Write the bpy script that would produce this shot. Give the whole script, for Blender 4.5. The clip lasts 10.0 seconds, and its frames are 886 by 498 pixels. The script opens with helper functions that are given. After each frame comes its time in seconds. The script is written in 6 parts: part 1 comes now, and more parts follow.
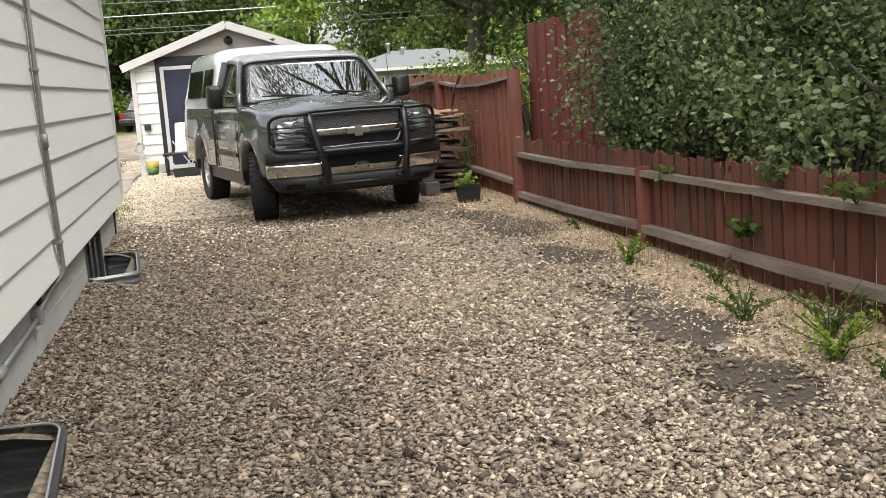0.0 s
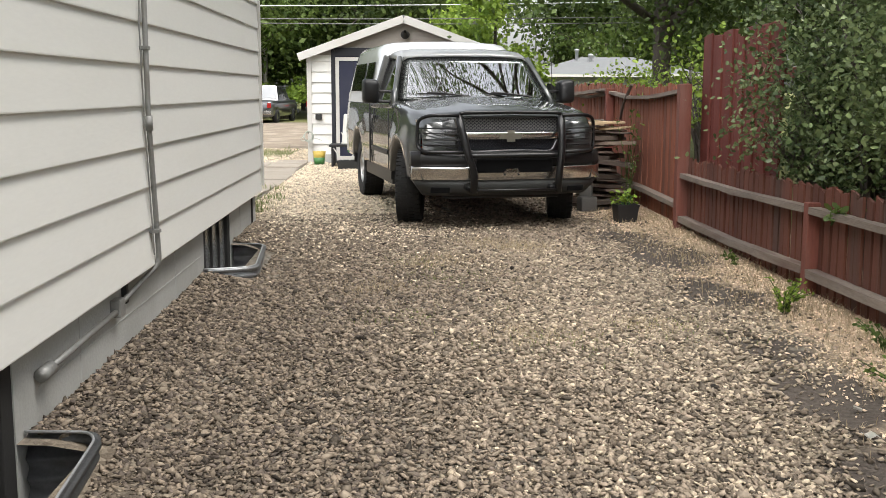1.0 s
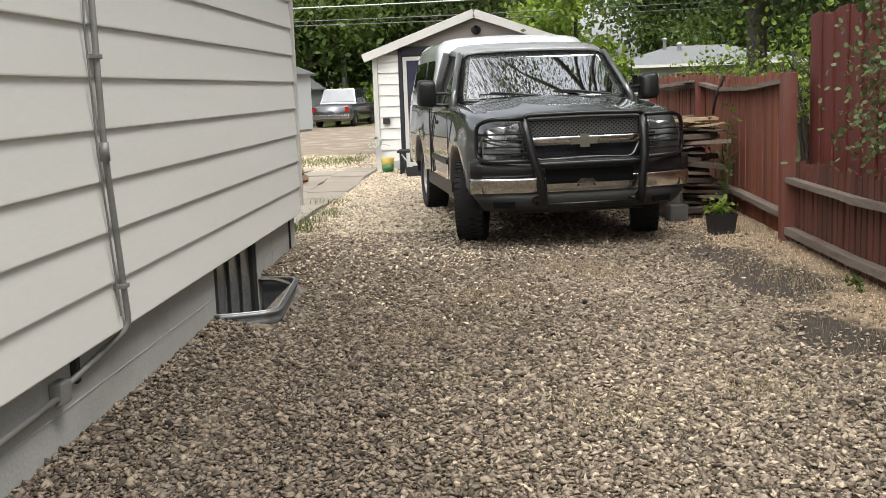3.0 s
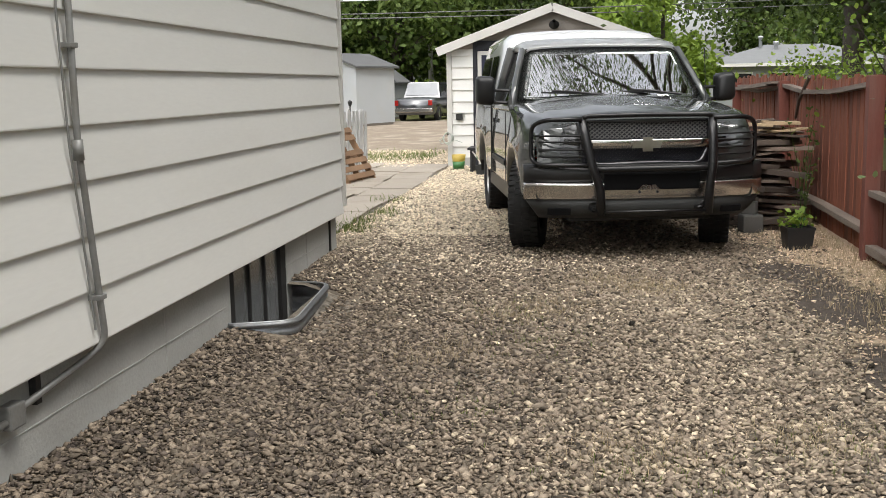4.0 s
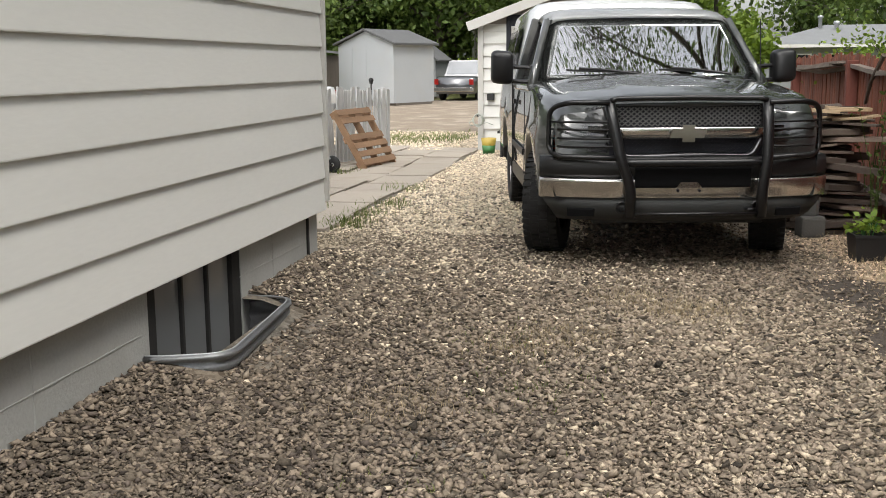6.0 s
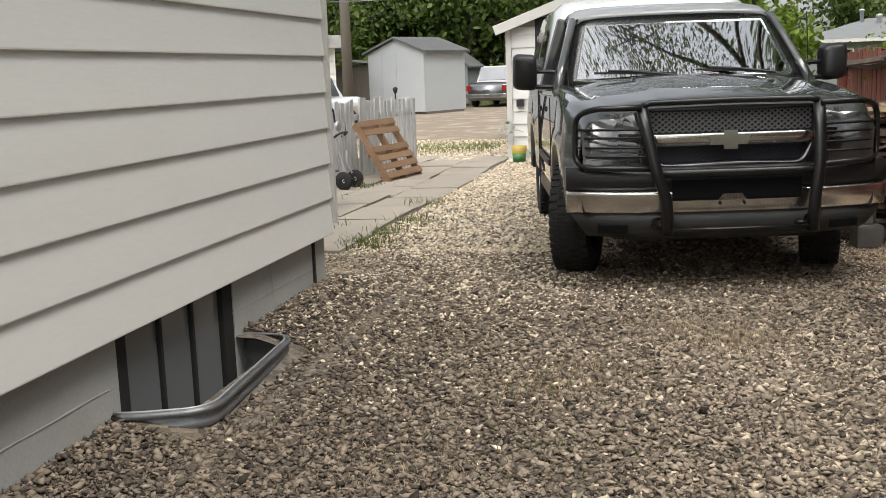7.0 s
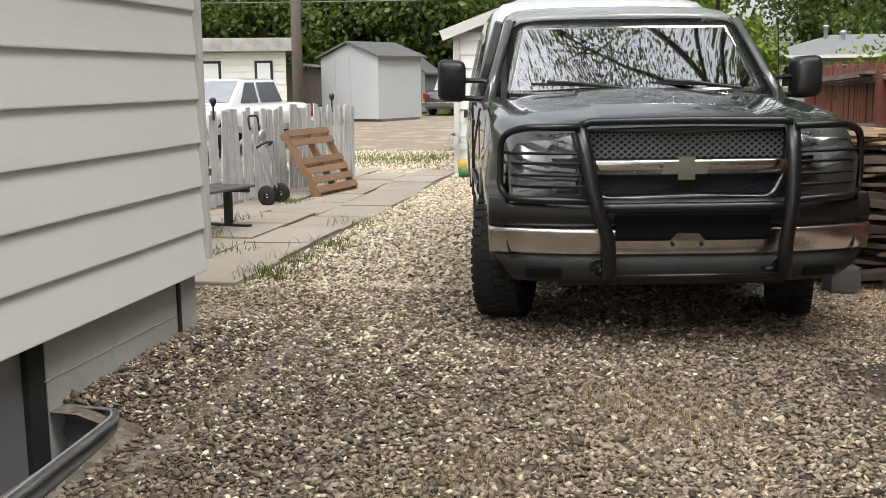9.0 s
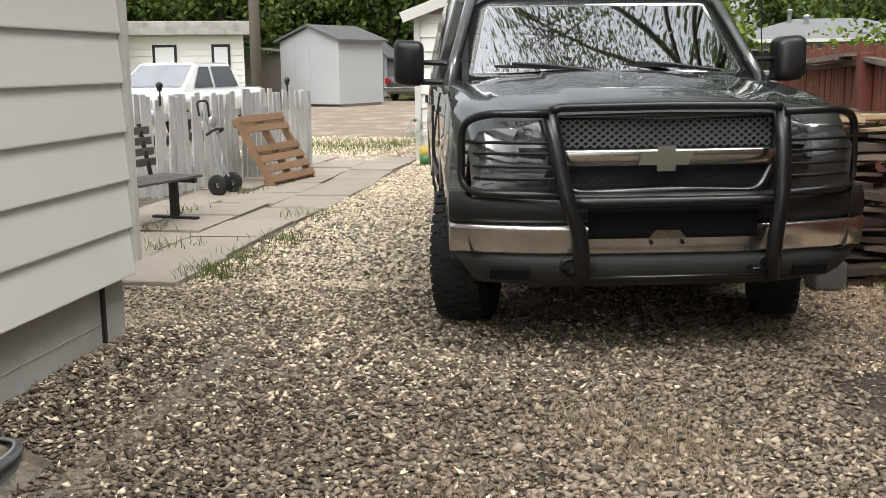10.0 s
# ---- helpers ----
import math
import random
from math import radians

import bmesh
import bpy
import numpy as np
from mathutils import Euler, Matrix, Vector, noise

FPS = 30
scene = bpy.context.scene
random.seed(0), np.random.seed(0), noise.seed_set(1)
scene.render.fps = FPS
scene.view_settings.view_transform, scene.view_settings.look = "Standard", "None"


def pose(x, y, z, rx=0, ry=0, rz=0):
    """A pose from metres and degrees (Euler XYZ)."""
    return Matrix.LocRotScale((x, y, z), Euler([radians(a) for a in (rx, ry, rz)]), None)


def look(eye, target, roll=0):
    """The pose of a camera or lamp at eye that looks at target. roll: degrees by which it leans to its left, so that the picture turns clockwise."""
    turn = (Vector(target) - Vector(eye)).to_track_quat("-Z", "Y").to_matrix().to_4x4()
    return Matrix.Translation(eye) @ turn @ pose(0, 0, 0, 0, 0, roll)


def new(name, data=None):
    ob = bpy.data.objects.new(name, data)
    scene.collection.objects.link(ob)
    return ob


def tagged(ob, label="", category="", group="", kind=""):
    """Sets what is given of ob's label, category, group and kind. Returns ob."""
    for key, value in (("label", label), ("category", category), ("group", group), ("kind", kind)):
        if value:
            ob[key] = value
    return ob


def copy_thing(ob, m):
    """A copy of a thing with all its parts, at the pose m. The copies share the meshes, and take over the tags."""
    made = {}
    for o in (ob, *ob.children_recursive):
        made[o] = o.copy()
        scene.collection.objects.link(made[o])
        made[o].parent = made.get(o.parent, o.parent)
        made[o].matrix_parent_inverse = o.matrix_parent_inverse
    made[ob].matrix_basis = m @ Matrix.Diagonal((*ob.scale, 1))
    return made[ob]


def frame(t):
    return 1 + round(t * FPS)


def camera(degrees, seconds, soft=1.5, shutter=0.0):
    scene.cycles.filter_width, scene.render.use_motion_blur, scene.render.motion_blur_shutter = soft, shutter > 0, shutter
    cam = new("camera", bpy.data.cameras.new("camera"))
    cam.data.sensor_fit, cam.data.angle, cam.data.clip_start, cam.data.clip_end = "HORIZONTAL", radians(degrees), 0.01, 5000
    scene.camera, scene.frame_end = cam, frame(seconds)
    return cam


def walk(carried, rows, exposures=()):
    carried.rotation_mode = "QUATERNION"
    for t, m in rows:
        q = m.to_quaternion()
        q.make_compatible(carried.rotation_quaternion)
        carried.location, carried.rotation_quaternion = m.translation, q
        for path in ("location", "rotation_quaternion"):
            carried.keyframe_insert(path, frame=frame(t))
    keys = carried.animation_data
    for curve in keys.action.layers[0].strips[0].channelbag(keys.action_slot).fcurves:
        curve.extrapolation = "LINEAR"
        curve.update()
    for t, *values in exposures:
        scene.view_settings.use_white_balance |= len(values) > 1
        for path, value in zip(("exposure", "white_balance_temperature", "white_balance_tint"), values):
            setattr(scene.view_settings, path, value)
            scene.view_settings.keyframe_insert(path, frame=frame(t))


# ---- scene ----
cam = camera(45.5, 10.0, soft=0.85)
PATH = [
    (0, (0.201, -2.467, 1.419), (0.596, -0.532, 1.104), -3.9),
    (0.5, (0.462, -2.165, 1.404), (0.675, -0.21, 1.041), -2.4),
    (1, (0.634, -1.86, 1.408), (0.699, 0.117, 1.111), 0.1),
    (1.5, (0.658, -1.486, 1.421), (0.702, 0.491, 1.124), -3.6),
    (2, (0.798, -1.177, 1.445), (0.795, 0.792, 1.097), -2.6),
    (2.2, (0.875, -1.082, 1.461), (0.771, 0.895, 1.177), -1.4),
    (3.3, (0.929, -0.298, 1.438), (0.824, 1.676, 1.135), -2.4),
    (3.5, (1.008, -0.193, 1.44), (0.898, 1.785, 1.165), -2.7),
    (4, (1.196, 0.059, 1.453), (0.922, 2.017, 1.147), -1.0),
    (4.5, (1.204, 0.359, 1.402), (0.896, 2.296, 1.011), 0.3),
    (5, (1.186, 0.718, 1.407), (0.906, 2.67, 1.071), -0.6),
    (5.5, (1.339, 1.061, 1.417), (1.034, 3.014, 1.111), -0.9),
    (5.7, (1.348, 1.215, 1.422), (1.015, 3.156, 1.076), -0.8),
    (6.8, (1.32, 1.985, 1.404), (0.924, 3.919, 1.081), -0.5),
    (7, (1.355, 2.1, 1.417), (0.919, 4.024, 1.088), -2.1),
    (7.5, (1.455, 2.39, 1.425), (0.945, 4.297, 1.098), -1.7),
    (8, (1.444, 2.719, 1.385), (1.033, 4.639, 1.007), -0.6),
    (8.5, (1.366, 3.044, 1.39), (1.141, 5.002, 1.052), -1.8),
    (9, (1.439, 3.318, 1.411), (1.072, 5.259, 1.093), -0.7),
    (9.5, (1.501, 3.562, 1.418), (1.066, 5.481, 1.06), 0.7),
    (10, (1.384, 3.841, 1.393), (1.084, 5.787, 1.047), -0.7),
]
walk(cam, [(t, look(eye, target, roll)) for t, eye, target, roll in PATH],
     exposures=[(0.0, 0.95), (3.5, 0.70), (5.5, 0.66), (7.5, 0.57), (8.5, 0.65), (10.0, 0.68)])

# ---- world, sun, exposure ----
SUN_EL, SUN_AZ = 52.0, 200.0
world = bpy.data.worlds.new("overcast_sky")
scene.world = world
world.use_nodes = True
wn, wl = world.node_tree.nodes, world.node_tree.links
sky = wn.new("ShaderNodeTexSky")
sky.sky_type, sky.sun_disc = "NISHITA", False
sky.sun_elevation, sky.sun_rotation = radians(SUN_EL), radians(SUN_AZ)
sky.air_density, sky.dust_density, sky.ozone_density = 1.0, 4.0, 1.0
veil = wn.new("ShaderNodeHueSaturation")
veil.inputs["Saturation"].default_value = 0.22
wl.new(sky.outputs[0], veil.inputs["Color"])
wl.new(veil.outputs[0], wn["Background"].inputs[0])
wn["Background"].inputs[1].default_value = 0.185
sun = new("sun", bpy.data.lights.new("sun", "SUN"))
sun.data.energy, sun.data.angle, sun.data.color = 1.75, radians(24), (1.0, 0.96, 0.90)
sun.matrix_world = look((0, 0, 30), (-0.42, 0.18, 29))

# ---- helpers ----
def part(name, bm, material, parent=None, label="", smooth=False):
    """One mesh object from a bmesh, under its thing."""
    me = bpy.data.meshes.new(name)
    bm.to_mesh(me)
    bm.free()
    return mesh_part(name, me, material, parent, label, smooth)


def mesh_part(name, me, material, parent=None, label="", smooth=False):
    if material is not None and not me.materials:
        me.materials.append(material)
    if smooth:
        me.shade_smooth()
    ob = new(name, me)
    ob.parent = parent
    return tagged(ob, label)


def thing(name, label, category, m=None, group="", kind=""):
    ob = new(name)
    ob.empty_display_size = 0.1
    if m is not None:
        ob.matrix_basis = m
    return tagged(ob, label, category, group, kind)


def box(bm, x0, x1, y0, y1, z0, z1, bevel=0.0):
    r = bmesh.ops.create_cube(bm, size=1.0)
    vs = r["verts"]
    bmesh.ops.scale(bm, vec=(x1 - x0, y1 - y0, z1 - z0), verts=vs)
    bmesh.ops.translate(bm, vec=((x0 + x1) / 2, (y0 + y1) / 2, (z0 + z1) / 2), verts=vs)
    if bevel:
        es = list({e for v in vs for e in v.link_edges})
        bmesh.ops.bevel(bm, geom=es, offset=bevel, segments=2, affect="EDGES", profile=0.6)
    return bm


def block(x0, x1, y0, y1, z0, z1, bevel=0.0):
    return box(bmesh.new(), x0, x1, y0, y1, z0, z1, bevel)


def beam(bm, a, b, w, h, bevel=0.0):
    """A square bar from a to b, w across and h deep."""
    a, b = Vector(a), Vector(b)
    d = b - a
    r = bmesh.ops.create_cube(bm, size=1.0)
    vs = r["verts"]
    bmesh.ops.scale(bm, vec=(w, h, d.length), verts=vs)
    m = Matrix.Translation((a + b) / 2) @ d.to_track_quat("Z", "Y").to_matrix().to_4x4()
    bmesh.ops.transform(bm, matrix=m, verts=vs)
    if bevel:
        bmesh.ops.bevel(bm, geom=list({e for v in vs for e in v.link_edges}), offset=bevel, segments=1, affect="EDGES")
    return bm


def tube(bm, pts, r, n=8, cap=True):
    """A round bar along a line of points; r one radius or one for each point."""
    pts = [Vector(p) for p in pts]
    rs = r if isinstance(r, (list, tuple)) else [r] * len(pts)
    rings, side = [], None
    for i, p in enumerate(pts):
        d = (pts[min(i + 1, len(pts) - 1)] - pts[max(i - 1, 0)]).normalized()
        if side is None:
            side = d.orthogonal().normalized()
        side = (side - d * side.dot(d)).normalized()
        up = d.cross(side)
        rings.append([bm.verts.new(p + (side * math.cos(2 * math.pi * k / n) + up * math.sin(2 * math.pi * k / n)) * rs[i]) for k in range(n)])
    for a, b in zip(rings, rings[1:]):
        for k in range(n):
            bm.faces.new((a[k], a[(k + 1) % n], b[(k + 1) % n], b[k]))
    if cap:
        bm.faces.new(rings[0][::-1])
        bm.faces.new(rings[-1])
    return bm


def arc(pts, r, n=4):
    """The line of points with its corners rounded."""
    pts = [Vector(p) for p in pts]
    out = [pts[0]]
    for a, b, c in zip(pts, pts[1:], pts[2:]):
        u, v = (a - b), (c - b)
        k = min(r, u.length * 0.49, v.length * 0.49)
        p, q = b + u.normalized() * k, b + v.normalized() * k
        for i in range(n + 1):
            t = i / n
            out.append(p.lerp(b, t).lerp(b.lerp(q, t), t))
    return out + [pts[-1]]


def lathe(bm, profile, n=24, m=None):
    """A turned form: (radius, height) rows turned about z."""
    rings = []
    for r, z in profile:
        rings.append([bm.verts.new((r * math.cos(2 * math.pi * k / n), r * math.sin(2 * math.pi * k / n), z)) for k in range(n)])
    for a, b in zip(rings, rings[1:]):
        for k in range(n):
            bm.faces.new((a[k], a[(k + 1) % n], b[(k + 1) % n], b[k]))
    if m is not None:
        bmesh.ops.transform(bm, matrix=m, verts=[v for r in rings for v in r])
    return bm


def loft(bm, sections, close=False):
    """A skin over rows of points, one row a section."""
    rows = [[bm.verts.new(p) for p in s] for s in sections]
    for a, b in zip(rows, rows[1:]):
        n = len(a)
        for k in range(n if close else n - 1):
            bm.faces.new((a[k], a[(k + 1) % n], b[(k + 1) % n], b[k]))
    return rows


def smooth01(t):
    t = min(1.0, max(0.0, t))
    return t * t * (3 - 2 * t)


def gz(x, y):
    """Height of the ground: banked against the house, rising a little towards the lane."""
    bank = (0.07 + 0.07 * smooth01((y - 4.5) / 3.5)) * smooth01((-0.35 - x) / 0.5) * (1 - smooth01((y - 8.3) / 1.2))
    return bank + 0.10 * smooth01((y - 20.0) / 14.0) + 0.05 * smooth01((x - 3.0) / 0.5) * (1 - smooth01((y - 12) / 4))


# ---- materials ----
def material(name, color, rough=0.7, metal=0.0, vary=0.25, scale=6.0, fine=60.0, bump=0.2, depth=0.004, tint=None,
             island=0.0, stretch=(1, 1, 1), objvary=0.0, spec=0.5, coat=0.0, dirt=None, dirt_amount=0.0, dirt_scale=1.5):
    """Two scales of noise over a base colour, with fine relief."""
    m = bpy.data.materials.new(name)
    m.use_nodes = True
    nt = m.node_tree
    N, L = nt.nodes, nt.links
    bsdf = N["Principled BSDF"]
    bsdf.inputs["Roughness"].default_value = rough
    bsdf.inputs["Metallic"].default_value = metal
    bsdf.inputs["Specular IOR Level"].default_value = spec
    bsdf.inputs["Coat Weight"].default_value = coat
    bsdf.inputs["Coat Roughness"].default_value = 0.03
    bsdf.inputs["Coat IOR"].default_value = 1.8
    geo = N.new("ShaderNodeNewGeometry")
    mp = N.new("ShaderNodeMapping")
    mp.inputs["Scale"].default_value = stretch
    L.new(geo.outputs["Position"], mp.inputs["Vector"])
    def nz(s, d=4.0):
        n = N.new("ShaderNodeTexNoise")
        n.inputs["Scale"].default_value, n.inputs["Detail"].default_value = s, d
        L.new(mp.outputs[0], n.inputs["Vector"])
        return n.outputs["Fac"]
    def math2(op, a, b):
        n = N.new("ShaderNodeMath")
        n.operation = op
        for i, v in enumerate((a, b)):
            if isinstance(v, (int, float)):
                n.inputs[i].default_value = v
            else:
                L.new(v, n.inputs[i])
        return n.outputs[0]
    big, small = nz(scale), nz(fine, 6.0)
    f = math2("ADD", math2("MULTIPLY", math2("SUBTRACT", big, 0.5), 1.6), math2("MULTIPLY", math2("SUBTRACT", small, 0.5), 1.6))
    if island:
        f = math2("ADD", f, math2("MULTIPLY", math2("SUBTRACT", geo.outputs["Random Per Island"], 0.5), island / max(vary, 0.01)))
    if objvary:
        oi = N.new("ShaderNodeObjectInfo")
        f = math2("ADD", f, math2("MULTIPLY", math2("SUBTRACT", oi.outputs["Random"], 0.5), objvary / max(vary, 0.01)))
    value = math2("ADD", 1.0, math2("MULTIPLY", f, vary))
    hsv = N.new("ShaderNodeHueSaturation")
    hsv.inputs["Color"].default_value = (*color, 1)
    L.new(value, hsv.inputs["Value"])
    out = hsv.outputs[0]
    def mix(fac, a, colour):
        n = N.new("ShaderNodeMix")
        n.data_type = "RGBA"
        L.new(fac, n.inputs[0])
        L.new(a, n.inputs[6])
        n.inputs[7].default_value = (*colour, 1)
        return n.outputs[2]
    def ramp(v, lo, hi):
        n = N.new("ShaderNodeMapRange")
        n.inputs[1].default_value, n.inputs[2].default_value = lo, hi
        L.new(v, n.inputs[0])
        return n.outputs[0]
    if tint:
        src = geo.outputs["Random Per Island"] if island else nz(scale * 0.37, 3.0)
        out = mix(ramp(src, 0.35, 0.75), out, tint)
    if dirt:
        out = mix(math2("MULTIPLY", ramp(nz(dirt_scale, 7.0), 0.5, 0.72), dirt_amount), out, dirt)
    L.new(out, bsdf.inputs["Base Color"])
    if bump:
        b = N.new("ShaderNodeBump")
        b.inputs["Strength"].default_value, b.inputs["Distance"].default_value = bump, depth
        L.new(math2("ADD", small, math2("MULTIPLY", big, 0.6)), b.inputs["Height"])
        L.new(b.outputs[0], bsdf.inputs["Normal"])
    return m


M_SIDING = material("white_painted_siding", (0.74, 0.735, 0.70), 0.55, vary=0.05, scale=1.3, fine=45, bump=0.25, depth=0.002, stretch=(1, 0.25, 1.5), objvary=0.04, dirt=(0.5, 0.47, 0.4), dirt_amount=0.12)
M_TRIM = material("white_trim_paint", (0.58, 0.57, 0.54), 0.6, vary=0.08, dirt=(0.4, 0.37, 0.3), dirt_amount=0.3)
M_CONCRETE = material("parged_concrete", (0.40, 0.40, 0.38), 0.9, vary=0.14, scale=1.8, fine=55, bump=0.5, depth=0.006, dirt=(0.24, 0.23, 0.2), dirt_amount=0.4)
M_GALV = material("galvanised_steel", (0.45, 0.46, 0.475), 0.45, 0.6, vary=0.25, scale=9, fine=70, bump=0.1, dirt=(0.3, 0.28, 0.25), dirt_amount=0.4, dirt_scale=6)
M_GALVDARK = material("dark_grey_steel", (0.22, 0.225, 0.23), 0.5, 0.5, vary=0.3, scale=9, fine=70, bump=0.1)
M_CONDUIT = material("weathered_conduit_paint", (0.25, 0.25, 0.24), 0.5, 0.3, vary=0.2, scale=8, dirt=(0.2, 0.18, 0.15), dirt_amount=0.5, dirt_scale=5)
M_DARKFRAME = material("dark_window_frame", (0.018, 0.017, 0.016), 0.85, vary=0.3)
# low fence stain, with the shade of the shrub put into its darker red
M_RED_SHADED = material("shrub_shaded_red_boards", (0.112, 0.036, 0.021), 0.75, vary=0.28, scale=3, fine=30, bump=0.5, depth=0.004, stretch=(3, 3, 0.25), objvary=0.5, dirt=(0.075, 0.048, 0.038), dirt_amount=0.7, dirt_scale=1.6)
# the tall fence's stain, lightened because no shrub shades it
M_RED_LIT = material("lit_red_boards", (0.215, 0.070, 0.038), 0.75, vary=0.28, scale=3, fine=30, bump=0.5, depth=0.004, stretch=(3, 3, 0.25), objvary=0.45, dirt=(0.10, 0.055, 0.042), dirt_amount=0.6, dirt_scale=1.6)
M_REDGREY = material("weathered_red_rail", (0.20, 0.165, 0.135), 0.85, vary=0.45, scale=4, fine=40, bump=0.6, depth=0.005, stretch=(3, 0.4, 3), dirt=(0.085, 0.04, 0.03), dirt_amount=0.85, dirt_scale=2.5)
M_REDPOST = material("red_stained_post", (0.16, 0.050, 0.034), 0.8, vary=0.3, scale=4, fine=40, bump=0.5, stretch=(3, 3, 0.4), dirt=(0.17, 0.11, 0.09), dirt_amount=0.7, dirt_scale=2.0)
# pale patches: dust, raised to paint the sky mirrored on the hood
M_PAINT = material("dark_grey_green_car_paint", (0.036, 0.040, 0.038), 0.42, 0.35, vary=0.10, scale=3, fine=250, bump=0.0, coat=1.0, dirt=(0.20, 0.195, 0.18), dirt_amount=0.38, dirt_scale=2)
M_BLACKPLASTIC = material("black_plastic", (0.010, 0.010, 0.0105), 0.42, vary=0.2, fine=200, bump=0.1, depth=0.001)
M_GUARD = material("black_powder_coat", (0.006, 0.006, 0.0065), 0.35, 0.0, vary=0.25, fine=150, bump=0.1, depth=0.001)
M_CHROME = material("chrome", (0.70, 0.69, 0.67), 0.24, 1.0, vary=0.06, scale=5, fine=90, bump=0.0, dirt=(0.32, 0.29, 0.25), dirt_amount=0.5, dirt_scale=4)
M_TYRE = material("tyre_rubber", (0.014, 0.014, 0.014), 0.8, vary=0.35, scale=12, fine=80, bump=0.3)
M_ALLOY = material("alloy_rim", (0.6, 0.6, 0.6), 0.3, 1.0, vary=0.1)
M_NAVY = material("navy_door_paint", (0.012, 0.016, 0.042), 0.55, vary=0.2, scale=3, dirt=(0.05, 0.05, 0.06), dirt_amount=0.3)
M_BLACKTRIM = material("blackened_trim_paint", (0.012, 0.013, 0.02), 0.6, vary=0.2)
M_GREYWOOD = material("unpainted_gable_boards", (0.34, 0.31, 0.28), 0.8, vary=0.15, scale=3, stretch=(0.4, 3, 3))
M_ROOF = material("grey_shingles", (0.20, 0.20, 0.205), 0.9, spec=0.08, vary=0.25, scale=4, fine=35, bump=0.5)
M_SHED = material("white_shed_boards", (0.42, 0.44, 0.455), 0.6, vary=0.07, scale=1.2, dirt=(0.42, 0.42, 0.40), dirt_amount=0.4)


# light grey canopy; sky mirrored on it and the roof is painted in
M_CANOPY_SKY = material("canopy_grey_with_painted_sky", (0.58, 0.59, 0.59), 0.3, 0.2, vary=0.08, coat=1.0, bump=0.0)
M_BLACKGLASS = material("black_tinted_window", (0.008, 0.009, 0.009), 0.05, vary=0.1, bump=0.0)
M_VALANCE = material("grey_plastic_valance", (0.021, 0.022, 0.021), 0.65, vary=0.25, scale=5, fine=120, bump=0.1, depth=0.001, dirt=(0.05, 0.047, 0.042), dirt_amount=0.25, dirt_scale=3)
M_INTAKE = material("dull_black_plastic", (0.006, 0.006, 0.0065), 0.9, vary=0.2, bump=0.0, spec=0.12)
M_GREYCHROME = material("dark_chrome", (0.07, 0.07, 0.073), 0.28, 0.8, vary=0.1, bump=0.0)
M_MESH = material("grille_mesh_plastic", (0.13, 0.13, 0.13), 0.4, vary=0.2, bump=0.0)
M_BADGE = material("dull_gold_badge", (0.40, 0.385, 0.32), 0.35, 0.6, vary=0.1, bump=0.0)
M_REFLECTOR = material("lamp_reflector", (0.72, 0.73, 0.75), 0.22, 0.7, vary=0.15, scale=30, bump=0.0)
M_AMBER = material("amber_red_lens", (0.35, 0.05, 0.03), 0.2, vary=0.1, bump=0.0)


# for the sheet added behind the basement panes to lighten them
M_PANEBACK = material("grey_pane_backing", (0.50, 0.51, 0.51), 0.8, vary=0.3, scale=2.5, stretch=(1, 3, 0.6))
M_RED2 = material("dark_red_stained_boards", (0.125, 0.026, 0.018), 0.7, vary=0.25, scale=3, fine=30, bump=0.4, depth=0.004, stretch=(3, 3, 0.25), objvary=0.25)


def glass(name, tint, rough=0.02, gloss=1.0, ior=1.6, grey_film=0.0):
    """A thin pane: clear or tinted, with a gloss that grows at a slant; a grey film paints in sheen."""
    m = bpy.data.materials.new(name)
    m.use_nodes = True
    N, L = m.node_tree.nodes, m.node_tree.links
    N.remove(N["Principled BSDF"])
    clear = N.new("ShaderNodeBsdfTransparent")
    clear.inputs["Color"].default_value = (*tint, 1)
    shine = N.new("ShaderNodeBsdfGlossy")
    shine.inputs["Roughness"].default_value = rough
    shine.inputs["Color"].default_value = (gloss, gloss, gloss, 1)
    fr = N.new("ShaderNodeFresnel")
    fr.inputs["IOR"].default_value = ior
    mixer = N.new("ShaderNodeMixShader")
    L.new(fr.outputs[0], mixer.inputs[0])
    film = N.new("ShaderNodeBsdfDiffuse")
    film.inputs["Color"].default_value = (0.34, 0.35, 0.35, 1)
    filmed = N.new("ShaderNodeMixShader")
    filmed.inputs[0].default_value = grey_film
    L.new(clear.outputs[0], filmed.inputs[1])
    L.new(film.outputs[0], filmed.inputs[2])
    L.new(filmed.outputs[0], mixer.inputs[1])
    L.new(shine.outputs[0], mixer.inputs[2])
    L.new(mixer.outputs[0], N["Material Output"].inputs[0])
    return m


# a little grey film softens the mirrored branches on the windshield
M_GLASS = glass("tinted_car_glass", (0.30, 0.34, 0.32), 0.015, 0.9, 1.50, 0.09)
M_LAMPGLASS = glass("clear_lamp_lens", (0.95, 0.95, 0.96), 0.02, 1.0, 1.45)
# dusty panes; the heavy grey film paints the gravel they mirror
M_DARKGLASS = glass("dusty_glass_painted_sheen", (0.75, 0.76, 0.76), 0.22, 0.9, 1.7, 0.55)


SOIL = ((2.46, 1.72, 0.26, 0.5), (2.57, 2.85, 0.25, 0.55), (2.62, 3.75, 0.18, 0.3), (2.79, 5.4, 0.30, 0.6), (2.84, 7.1, 0.36, 0.75), (2.72, 8.25, 0.32, 0.5))


